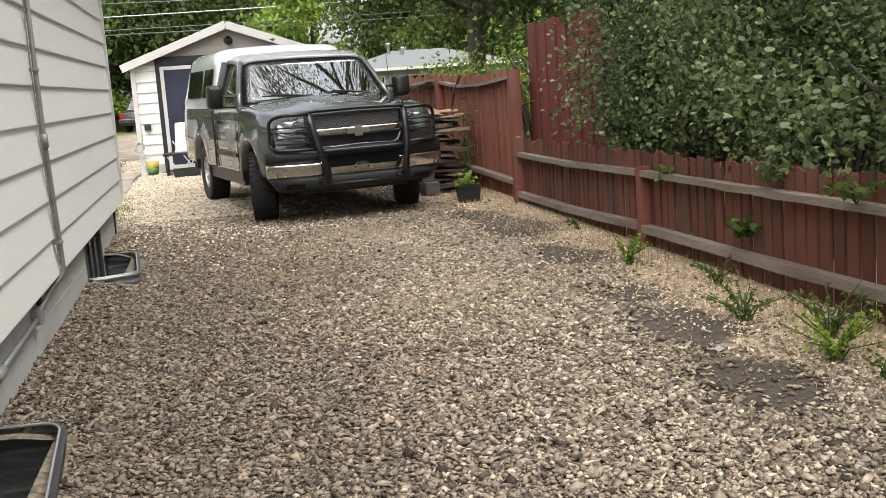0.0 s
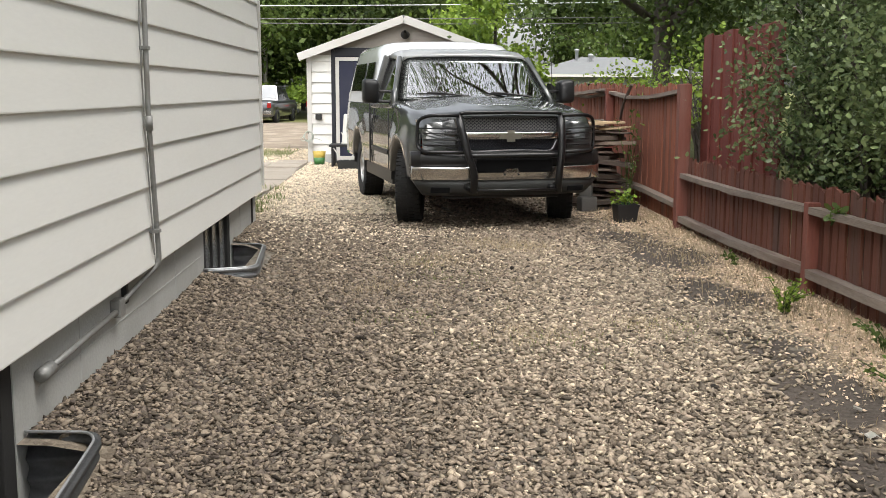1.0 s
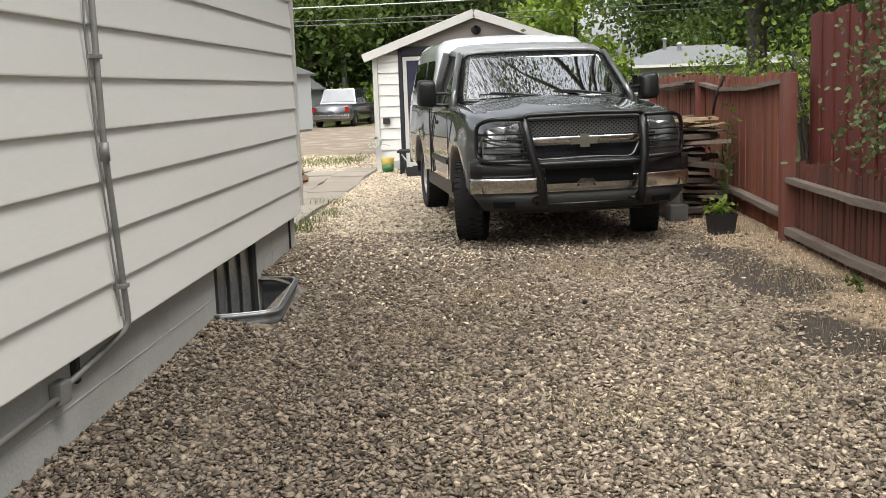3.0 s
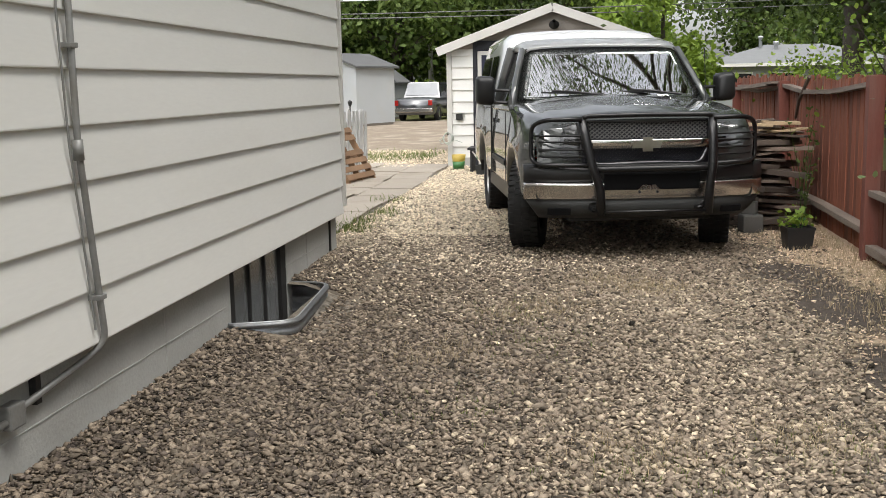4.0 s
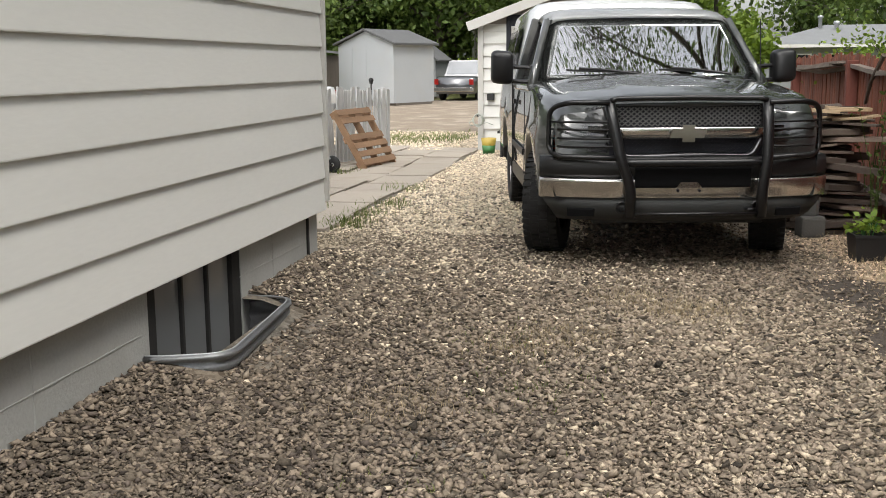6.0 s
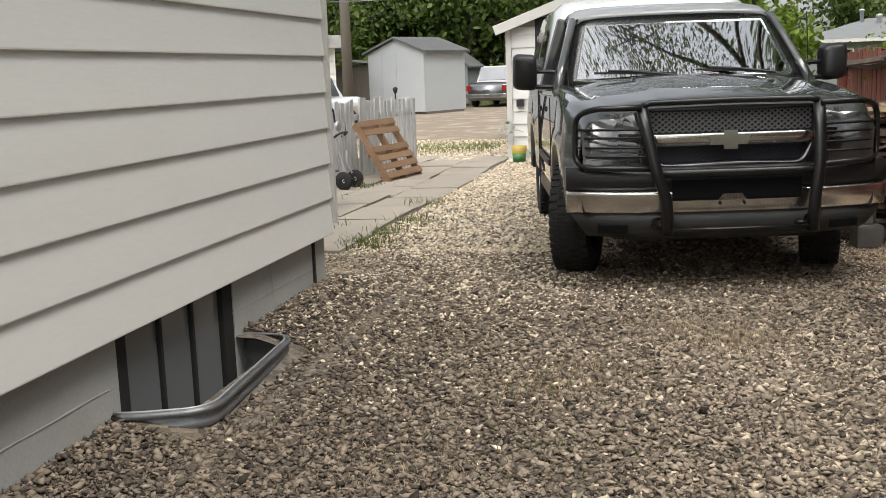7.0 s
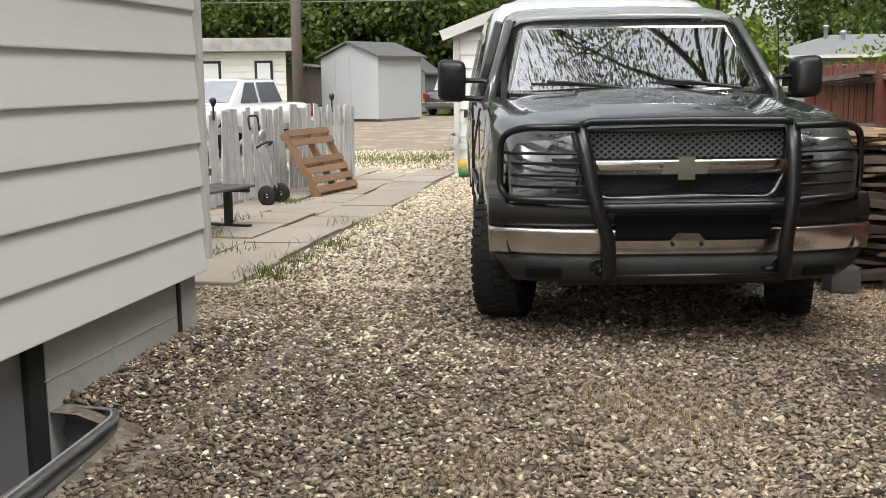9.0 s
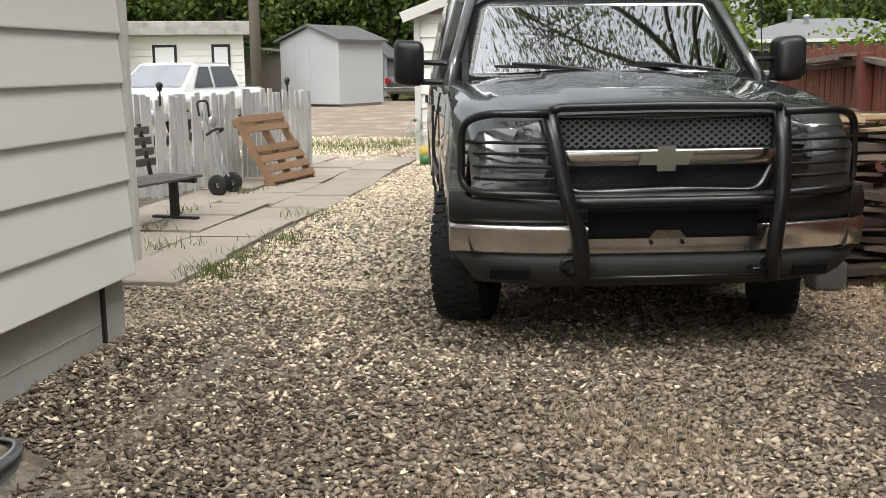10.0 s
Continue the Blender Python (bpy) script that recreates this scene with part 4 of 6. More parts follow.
# ---- window wells, basement windows, conduit ----
def well_outline(y0, y1, out):
    """Plan of a window well: from the wall out, along, and back, with round corners."""
    return arc([(FX + 0.005, y0, 0), (FX + 0.10, y0 + 0.02, 0), (out, y0 + 0.12, 0), (out - 0.09, y1 - 0.10, 0), (out - 0.14, y1 - 0.01, 0), (FX + 0.005, y1, 0)], 0.12, 6)


def window_well(y0, y1, out, top, label, steel=M_GALV):
    t = thing("window_well", label, "window well")
    line = well_outline(y0, y1, out)
    prof = [(0.0, top), (0.028, top - 0.004), (0.030, top - 0.022), (0.004, top - 0.03)]
    z = top - 0.04
    while z > top - 0.6:
        prof += [(0.004, z), (0.018, z - 0.018), (0.022, z - 0.035), (0.004, z - 0.055), (-0.008, z - 0.07)]
        z -= 0.085
    bm = bmesh.new()
    rows = []
    for i, p in enumerate(line):
        d = line[min(i + 1, len(line) - 1)] - line[max(i - 1, 0)]
        nrm = Vector((d.y, -d.x, 0)).normalized()
        rows.append([(p.x + nrm.x * o, p.y + nrm.y * o, zz) for o, zz in prof])
    loft(bm, rows)
    bmesh.ops.solidify(bm, geom=bm.faces[:], thickness=0.003)
    part("corrugated_wall", bm, steel, t, "", True)
    pts = [(p.x, p.y, top - 0.001) for p in line]
    part("rim", tube(bmesh.new(), pts, 0.006, 8), M_GALV, t, "", True)
    bm = bmesh.new()
    f = bm.faces.new([bm.verts.new((p.x, p.y, top - 0.42)) for p in line])
    part("gravel_floor", bm, M_STONE, t)
    return t


window_well(5.79, 7.11, -0.505, 0.115, "galvanised corrugated window well sunk in gravel")
window_well(0.80, 2.16, -0.475, 0.090, "dark corrugated window well sunk in gravel", M_GALVDARK)
for i, (a, b) in enumerate(WINS):
    w = tagged(part("window_%d" % (i + 1), block(FX - 0.10, FX - 0.004, a, a + 0.09, -0.42, 0.46, 0.006), M_DARKFRAME), "dark-framed basement window of three tall panes", "window", kind="structure")
    part("window_frame", block(FX - 0.10, FX - 0.004, b - 0.12, b, -0.42, 0.46, 0.006), M_DARKFRAME, w)
    part("window_sill", block(FX - 0.10, FX + 0.01, a + 0.09, b - 0.12, -0.42, -0.36, 0.006), M_DARKFRAME, w)
    step = (b - a - 0.21) / 3
    for k in range(3):
        y0 = a + 0.09 + k * step
        if k:
            part("mullion", block(FX - 0.06, FX - 0.012, y0 - 0.014, y0 + 0.014, -0.36, 0.46, 0.004), M_DARKFRAME, w)
        part("pane", block(FX - 0.036, FX - 0.030, y0 + 0.004, y0 + step - 0.004, -0.36, 0.46), M_DARKGLASS, w)
    # added grey sheet that keeps the panes from going black
    part("blind", block(FX - 0.062, FX - 0.056, a + 0.09, b - 0.12, -0.36, 0.46), M_PANEBACK, w, "grey backing added to lighten the panes")

for k, (y0, y1, z) in enumerate(((2.35, 5.78, 0.215), (7.0, 8.22, 0.245), (-3.0, 0.9, 0.20))):
    rr = random.Random(k)
    part("mortar_seam", tube(bmesh.new(), [(FX + 0.0005, y0 + (y1 - y0) * t, z + rr.uniform(-0.002, 0.002)) for t in np.linspace(0, 1, 24)], [0.002 + rr.uniform(0, 0.003) for t in range(24)], 5), M_CONCRETE, house)
for y in (2.9, 4.9, 7.55):
    part("mortar_seam", tube(bmesh.new(), [(FX + 0.0005, y, 0.06), (FX + 0.0005, y + 0.004, 0.2), (FX + 0.0005, y, 0.43)], 0.004, 5), M_CONCRETE, house)
conduit = thing("electrical_conduit", "grey metal conduit running down the siding", "conduit")
line = arc([(SX + 0.032, 3.93, 3.4), (SX + 0.032, 3.935, 1.25), (SX + 0.032, 4.06, 0.44), (FX + 0.035, 4.01, 0.375), (FX + 0.03, 3.50, 0.325)], 0.06, 6)
part("pipe", tube(bmesh.new(), line, 0.0145, 10), M_CONDUIT, conduit, "", True)
part("pipe", tube(bmesh.new(), [(FX + 0.03, 3.42, 0.30), (FX + 0.03, 2.30, 0.275)], 0.0145, 10), M_CONDUIT, conduit, "", True)
part("junction_box", block(FX, FX + 0.055, 3.40, 3.50, 0.27, 0.36, 0.008), M_CONDUIT, conduit, "rusty grey junction box")
part("coupling", tube(bmesh.new(), [(SX + 0.032, 3.938, 1.19), (SX + 0.032, 3.933, 1.27)], 0.022, 10), M_CONDUIT, conduit, "", True)
part("coupling", tube(bmesh.new(), [(FX + 0.03, 2.42, 0.277), (FX + 0.03, 2.30, 0.275)], 0.03, 10), M_CONDUIT, conduit, "", True)
for y, z in ((4.03, 0.62), (3.93, 1.62), (3.93, 2.4)):
    part("strap", block(SX - 0.005, SX + 0.05, y - 0.03, y + 0.03, z, z + 0.02, 0.003), M_CONDUIT, conduit)
cord = thing("thin_cable", "thin grey cable stapled beside the conduit", "cable")
part("wire", tube(bmesh.new(), [(SX + 0.02, 3.87, 3.4), (SX + 0.02, 3.89, 2.0), (SX + 0.02, 3.86, 1.75), (SX + 0.02, 3.89, 1.25), (SX + 0.02, 3.93, 1.0), (SX + 0.02, 4.0, 0.5)], 0.005, 6), M_CONDUIT, cord)
part("bracket", block(FX, FX + 0.03, 3.62, 3.66, 0.30, 0.42, 0.004), M_IRON, conduit, "rusty iron bracket")

# ---- garage ----
garage = thing("garage", "small white clapboard garage with navy door and gabled roof", "garage", pose(0.55, 19.0, 0.0, 0, 0, 0))
GW, GD, GE, GP = 1.84, 6.0, 2.10, 2.76
part("wall", block(-GW + 0.02, GW - 0.02, 0.02, GD, 0.0, GE), M_TRIM, garage)
lap2 = [(-0.01, 0.0), (-0.03, 0.004), (-0.004, 0.20), (0.02, 0.20), (0.02, 0.0)]
for x0, x1 in ((-GW, -1.407), (1.55, GW)):
    bm = bmesh.new()
    for row in loft(bm, [[(x, y, z) for y, z in lap2] for x in (x0, x1)], close=True):
        bm.faces.new(row)
    me = bpy.data.meshes.new("clapboard")
    bm.to_mesh(me)
    bm.free()
    me.materials.append(M_SIDING)
    for k in range(10):
        o = mesh_part("clapboard", me, None, garage)
        o.location = (0, 0, 0.16 + k * 0.2)
me = bpy.data.meshes.new("clapboard")
bm = bmesh.new()
for row in loft(bm, [[(-GW + y, yy, z) for y, z in lap2] for yy in (0.03, GD)], close=True):
    bm.faces.new(row)
bm.to_mesh(me)
bm.free()
me.materials.append(M_SIDING)
for k in range(10):
    mesh_part("clapboard", me, None, garage).location = (0, 0, 0.16 + k * 0.2)
part("corner_board", block(-GW - 0.04, -GW + 0.05, -0.045, 0.06, 0.0, GE, 0.005), M_TRIM, garage)
part("corner_board", block(GW - 0.05, GW + 0.03, -0.045, 0.06, 0.0, GE, 0.005), M_TRIM, garage)
part("sill_board", block(-GW, -1.407, -0.03, 0.05, 0.0, 0.165, 0.005), M_CONCRETE, garage)
part("door_frame", block(-1.407, -1.335, -0.05, 0.05, 0.0, 2.22, 0.006), M_BLACKTRIM, garage, "black painted door frame")
part("door_lintel", block(-1.335, 1.56, -0.05, 0.05, 2.06, 2.22, 0.006), M_BLACKTRIM, garage)
part("door_frame", block(1.42, 1.56, -0.05, 0.05, 0.0, 2.06, 0.006), M_BLACKTRIM, garage)
door = part("garage_door", block(-1.335, 1.42, -0.015, 0.03, 0.02, 2.06), M_NAVY, garage, "navy plank door with white edging")
part("edging", block(-1.325, -1.255, -0.035, -0.015, 0.04, 2.04, 0.004), M_TRIM, door)
part("edging", block(-1.255, 1.32, -0.035, -0.015, 1.97, 2.04, 0.004), M_TRIM, door)
part("edging", block(1.32, 1.39, -0.035, -0.015, 0.04, 2.04, 0.004), M_TRIM, door)
part("edging", block(-1.255, 1.32, -0.035, -0.015, 0.06, 0.13, 0.004), M_TRIM, door)
part("brace", beam(bmesh.new(), (-1.23, -0.026, 0.60), (-0.92, -0.026, 0.13), 0.07, 0.02), M_TRIM, door, "white diagonal brace")
part("brace", beam(bmesh.new(), (-0.60, -0.026, 0.60), (-0.90, -0.026, 0.13), 0.07, 0.02), M_TRIM, door, "white diagonal brace")
for k in range(9):
    part("groove", block(-0.98 + k * 0.27, -0.972 + k * 0.27, -0.018, -0.012, 0.13, 1.97), M_BLACKTRIM, door)


def gable_roof(hw, depth, eave, peak, over, thick=0.06):
    bm = bmesh.new()
    for s in (-1, 1):
        k = (peak - eave) / hw
        x1 = hw + over
        z1 = eave - k * over
        vs = [(0, -over, peak), (s * x1, -over, z1), (s * x1, -over, z1 + thick), (0, -over, peak + thick)]
        for row in loft(bm, [vs, [(x, depth + over, z) for x, y, z in vs]], close=True):
            bm.faces.new(row)
    bmesh.ops.recalc_face_normals(bm, faces=bm.faces)
    return bm


part("roof", gable_roof(GW, GD, GE + 0.02, GP + 0.02, 0.18), M_ROOF, garage, "grey shingle roof")
for s in (-1, 1):
    k = (GP - GE) / GW
    part("bargeboard", beam(bmesh.new(), (0, -0.195, GP + 0.0), (s * (GW + 0.19), -0.195, GE - k * 0.19), 0.03, 0.15, 0.004), M_TRIM, garage, "white bargeboard")
bm = bmesh.new()
rows = loft(bm, [[(-GW, y, GE - 0.02), (GW, y, GE - 0.02), (0, y, GP - 0.01)] for y in (-0.02, 0.1)], close=True)
for r in rows:
    bm.faces.new(r)
part("gable", bm, M_GREYWOOD, garage, "bare grey gable boards")
for k, z in enumerate((2.28, 2.40, 2.54)):
    hw = GW * (GP - z) / (GP - GE)
    part("gable_board", block(-hw + 0.02, hw - 0.02, -0.035, -0.018, z - 0.006, z + 0.008), M_GREYWOOD, garage)
part("security_lamp", lathe(bmesh.new(), [(0.001, 0.0), (0.07, 0.0), (0.09, 0.05), (0.04, 0.10), (0.03, 0.16)], 14, pose(0.03, -0.12, 2.44, 60)), M_IRON, garage, "dark security lamp", True)
part("meter_box", block(-1.72, -1.60, -0.10, -0.02, 0.84, 0.95, 0.01), M_IRON, garage, "small dark outlet box")

bin_ = thing("plastic_bin", "off-white plastic bin upside down on a dark crate", "bin", pose(-0.44, 17.9, 0.0))
bm = lathe(bmesh.new(), [(0.001, 0.97), (0.105, 0.97), (0.12, 0.95), (0.155, 0.47), (0.17, 0.45), (0.17, 0.42), (0.14, 0.42)], 28)
part("tub", bm, M_CREAM, bin_, "", True)
crate = thing("wooden_crate", "dark wooden crate with a white painted brace", "crate", pose(-0.50, 17.9, 0.0))
for s in (-1, 1):
    part("crate_side", block(s * 0.26 - 0.02, s * 0.26 + 0.02, -0.26, 0.26, 0.0, 0.42, 0.005), M_IRON, crate)
part("crate_top", block(-0.32, 0.32, -0.3, 0.3, 0.38, 0.418, 0.005), M_IRON, crate)
part("crate_brace", beam(bmesh.new(), (-0.24, -0.28, 0.36), (0.0, -0.28, 0.04), 0.05, 0.02), M_TRIM, crate)
part("crate_brace", beam(bmesh.new(), (0.20, -0.28, 0.36), (0.0, -0.28, 0.04), 0.05, 0.02), M_TRIM, crate)
fp = thing("flower_pot", "green plastic pot with a yellow rim bucket", "pot", pose(-1.06, 18.35, 0.0) @ Matrix.Scale(0.72, 4))
part("pot_body", lathe(bmesh.new(), [(0.001, 0.01), (0.13, 0.0), (0.155, 0.20), (0.14, 0.20)], 20), M_GREENPOT, fp, "", True)
part("pot_rim", lathe(bmesh.new(), [(0.14, 0.16), (0.15, 0.205), (0.175, 0.36), (0.16, 0.36), (0.14, 0.25), (0.001, 0.25)], 20), M_YELLOW, fp, "", True)
hose = thing("garden_hose", "pale garden hose looped on the garage corner", "hose", pose(-1.30, 18.82, 0.26) @ Matrix.Scale(0.62, 4))
bm = bmesh.new()
for k in range(4):
    tube(bm, [(0.16 * math.cos(a) * (1 - 0.1 * k), -0.03 * k, 0.42 + (0.13 + 0.015 * k) * math.sin(a)) for a in np.linspace(0, 2 * math.pi, 20)], 0.012, 6, False)
tube(bm, [(-0.15, 0, 0.42), (-0.24, -0.05, 0.36), (-0.2, -0.08, 0.28), (-0.05, -0.1, 0.3), (0.25, -0.1, 0.36), (0.42, -0.12, 0.30)], 0.012, 6)
part("hose_coil", bm, M_HOSE, hose, "", True)
part("hose_hook", tube(bmesh.new(), [(0, 0.14, 0.52), (0, -0.12, 0.52), (0, -0.13, 0.56)], 0.012, 6), M_IRON, hose)
tray = thing("grey_tray", "dark grey tray lying on the gravel", "tray", pose(-0.40, 17.3, 0.0))
bm = bmesh.new()
secs = [[(x * k, y * k, z) for x, y in ((-0.25, -0.12), (0.25, -0.12), (0.25, 0.12), (-0.25, 0.12))] for k, z in ((0.9, 0.0), (1.0, 0.15), (0.95, 0.15), (0.86, 0.02))]
rows = loft(bm, secs, close=True)
bm.faces.new(rows[-1])
bm.faces.new(rows[0][::-1])
part("tray_body", bm, M_VALANCE, tray)

# ---- fences ----
def slat_mesh(name, w, h, t, mat, seed):
    r = random.Random(seed)
    bm = block(-t / 2, t / 2, -w / 2, w / 2, 0, h, 0.004)
    tilt = r.uniform(-0.012, 0.012)
    for v in bm.verts:
        v.co.x += r.uniform(-0.003, 0.003)
        if v.co.z > h / 2:
            v.co.z += r.uniform(-0.012, 0.012) + tilt * v.co.y / w * 2
    me = bpy.data.meshes.new(name)
    bm.to_mesh(me)
    bm.free()
    me.materials.append(mat)
    return me


def rough_rail(name, pts, w, h, mat, parent, seed, label=""):
    """A sawn rail through points, a little bent and worn."""
    r = random.Random(seed)
    bm = bmesh.new()
    secs = []
    for a, b in zip(pts, pts[1:]):
        for k in range(6):
            p = Vector(a).lerp(Vector(b), k / 6)
            secs.append(p)
    secs.append(Vector(pts[-1]))
    rows = []
    for p in secs:
        j = lambda s: r.uniform(-s, s)
        rows.append([(p.x - w / 2 + j(0.003), p.y, p.z - h / 2 + j(0.004)), (p.x + w / 2, p.y, p.z - h / 2), (p.x + w / 2, p.y, p.z + h / 2), (p.x - w / 2 + j(0.004), p.y, p.z + h / 2 + j(0.003))])
    rr = loft(bm, rows, close=True)
    bm.faces.new(rr[0])
    bm.faces.new(rr[-1])
    bmesh.ops.recalc_face_normals(bm, faces=bm.faces)
    return part(name, bm, mat, parent, label)


low_fence = thing("low_fence", "low red-stained picket fence with weathered rails", "fence")
rnd = random.Random(4)
lows = [slat_mesh("slat", 0.100, 0.80, 0.018, M_RED_SHADED, i) for i in range(5)]
y = -4.0
while y < 8.55:
    o = mesh_part("slat", rnd.choice(lows), None, low_fence)
    o.matrix_basis = pose(3.425 + rnd.uniform(-0.005, 0.005), y, -0.01 - 0.05 * smooth01((y - 2.0) / 6.6) + rnd.uniform(-0.02, 0.015), rnd.uniform(-1.0, 1.0), rnd.uniform(-0.6, 0.6), 0)
    y += 0.124 + rnd.uniform(-0.004, 0.006)
POSTS = (-1.85, 1.65, 5.2)


def rail_z(y):
    """Height of the top rail, which sinks towards the tall fence."""
    return 0.645 - 0.075 * smooth01((y - 2.0) / 6.6)


for py in POSTS:
    part("post", block(3.335, 3.425, py - 0.045, py + 0.045, -0.2, 0.66, 0.008), M_REDPOST, low_fence)
for i, (a, b) in enumerate(zip((-4.0,) + POSTS, POSTS + (8.62,))):
    rough_rail("rail", [(3.375, a + 0.05, rail_z(a)), (3.375, (a + b) / 2, rail_z((a + b) / 2) - 0.01), (3.375, b - 0.05, rail_z(b))], 0.085, 0.045, M_REDGREY, low_fence, i)
    rough_rail("rail", [(3.372, a + 0.05, rail_z(a) - 0.42), (3.372, (a + b) / 2, rail_z((a + b) / 2) - 0.44), (3.372, b - 0.05, rail_z(b) - 0.43)], 0.085, 0.06, M_REDGREY, low_fence, 20 + i)

tall_fence = thing("board_fence", "red-stained board fence, weathered along its top", "fence")
talls = [slat_mesh("board", 0.129, 1.50, 0.018, M_RED_LIT, 10 + i) for i in range(5)]
y = 8.74
while y < 17.0:
    o = mesh_part("board", rnd.choice(talls), None, tall_fence)
    o.matrix_basis = pose(3.452 + rnd.uniform(-0.005, 0.005), y, -0.02 + rnd.uniform(-0.03, 0.03) - 0.02 * math.sin((y - 8.7) * 0.8), rnd.uniform(-0.6, 0.6), 0, 0)
    y += 0.1405
part("post", block(3.315, 3.435, 8.60, 8.715, -0.2, 1.475, 0.008), M_REDPOST, tall_fence)
part("post", block(3.33, 3.44, 12.57, 12.68, -0.2, 1.44, 0.008), M_REDPOST, tall_fence)
part("post", block(3.33, 3.44, 16.5, 16.6, -0.2, 1.42, 0.008), M_REDPOST, tall_fence)
rough_rail("rail", [(3.40, 8.72, 1.41), (3.40, 10.2, 1.335), (3.40, 11.4, 1.325), (3.40, 12.56, 1.385)], 0.09, 0.04, M_REDGREY, tall_fence, 41)
rough_rail("rail", [(3.40, 12.69, 1.37), (3.40, 14.5, 1.31), (3.40, 16.5, 1.34)], 0.09, 0.04, M_REDGREY, tall_fence, 42)
rough_rail("rail", [(3.39, 8.72, 0.25), (3.39, 10.6, 0.27), (3.39, 12.56, 0.25)], 0.10, 0.05, M_REDGREY, tall_fence, 43)
rough_rail("rail", [(3.39, 12.69, 0.25), (3.39, 16.5, 0.22)], 0.10, 0.05, M_REDGREY, tall_fence, 44)
for i, (x, y0, y1, z) in enumerate(((3.33, 12.75, 15.4, 1.425), (3.30, 13.0, 15.9, 1.395))):
    pl = thing("loose_plank", "grey weathered plank resting on the fence rail", "plank", group="loose planks on the fence")
    rough_rail("plank", [(x, y0, z), (x - 0.02, (y0 + y1) / 2, z - 0.04), (x - 0.02, y1, z - 0.05)], 0.14, 0.028, M_REDGREY, pl, 50 + i)
st = thing("stick", "dark bare stick leaning on the fence", "stick")
part("stick_wood", tube(bmesh.new(), [(3.36, 11.75, 1.05), (3.345, 11.5, 1.25), (3.38, 11.2, 1.48)], [0.014, 0.018, 0.02], 7), M_OLDWOOD, st)

panel = thing("tall_panel_fence", "tall dark red board fence behind the low one", "fence")
boards = [slat_mesh("board", 0.185, 1.94, 0.02, M_RED2, 60 + i) for i in range(4)]
y, k = 8.70, 0
while y > 6.4:
    o = mesh_part("board", rnd.choice(boards), None, panel)
    o.matrix_basis = pose(3.60 - 0.022 * (k % 2), y, 0.0 + rnd.uniform(-0.025, 0.02), rnd.uniform(-0.4, 0.4), 0, 0)
    y -= 0.165
    k += 1
part("rail", block(3.615, 3.66, 6.35, 8.75, 1.5, 1.59, 0.005), M_REDPOST, panel)
part("rail", block(3.615, 3.66, 6.35, 8.75, 0.4, 0.49, 0.005), M_REDPOST, panel)
part("post", block(3.62, 3.71, 8.55, 8.64, -0.2, 1.85, 0.005), M_REDPOST, panel)

# ---- lumber pile, block, pot ----
pile = thing("lumber_pile", "untidy stack of weathered boards with fresh ones on top", "lumber pile")
rnd = random.Random(12)
z = 0.0
while z < 1.0:
    th = rnd.choice((0.02, 0.025, 0.03, 0.038, 0.05))
    frac = z / 1.0
    bulge = 0.10 * math.sin(frac * 9) + rnd.uniform(-0.07, 0.07)
    fresh = z > 0.90
    for k in range(rnd.choice((5, 6, 6, 7))):
        ln = rnd.uniform(0.24, 0.58) * (0.9 if fresh else 1.0)
        w = rnd.uniform(0.07, 0.20)
        x = 2.955 + 0.02 * frac + rnd.uniform(-0.19, 0.15) + bulge * 0.4
        y = 10.62 + 0.10 * frac + k * 0.17 + rnd.uniform(-0.07, 0.07)
        o = part("board", block(-ln / 2, ln / 2, -w / 2, w / 2, 0, th, 0.003), M_NEWWOOD if fresh and k < 4 or rnd.random() < 0.02 else M_OLDWOOD if rnd.random() < 0.3 else M_PILEWOOD, pile)
        o.matrix_basis = pose(x, y, z + gz(3, 11) + 0.01, rnd.uniform(-4, 4), rnd.uniform(-6, 6), rnd.uniform(-40, 40))
    z += th + rnd.uniform(0.008, 0.045)
for bx, by, bz, rz, bs in ((2.74, 10.50, 0.0, 12, 1.0), (2.73, 10.53, 0.172, -20, 0.72)):
    c = thing("concrete_block", "grey concrete block lying beside the lumber", "block", pose(bx, by, bz + gz(bx, by), 0, 0, rz) @ Matrix.Scale(bs, 4), group="concrete blocks")
    bm = block(-0.10, 0.10, -0.09, 0.09, 0, 0.175, 0.022)
    part("block_body", bm, M_BLOCK, c)

pot = thing("plant_pot", "black square nursery pot with a leafy plant", "plant pot", pose(2.985, 9.47, gz(2.98, 9.47) - 0.005, 0, 0, 6) @ Matrix.Scale(0.93, 4))
bm = bmesh.new()
secs = [[(x * k, y * k, zz) for x, y in ((-1, -1), (1, -1), (1, 1), (-1, 1))] for k, zz in ((0.105, 0.0), (0.125, 0.19), (0.132, 0.19), (0.132, 0.215), (0.118, 0.215), (0.112, 0.17))]
rows = loft(bm, secs, close=True)
bm.faces.new(rows[0][::-1])
part("pot_body", bm, M_POT, pot)
bm = bmesh.new()
bm.faces.new([bm.verts.new(p) for p in ((-0.114, -0.114, 0.18), (0.114, -0.114, 0.18), (0.114, 0.114, 0.18), (-0.114, 0.114, 0.18))])
part("soil", bm, M_SOIL, pot)
rng = np.random.default_rng(5)
pts = rng.normal(size=(70, 3)) * [0.075, 0.075, 0.05] + [0, 0, 0.29]
mesh_part("leaves", leaf_cloud(pts, 0.045, rng, 0.5), M_LEAFLIME, pot)
bm = bmesh.new()
for k in range(7):
    a = k * 0.9
    tube(bm, [(0.03 * math.cos(a), 0.03 * math.sin(a), 0.17), (0.07 * math.cos(a), 0.07 * math.sin(a), 0.30)], 0.004, 5)
part("stems", bm, M_GREENPOT, pot)


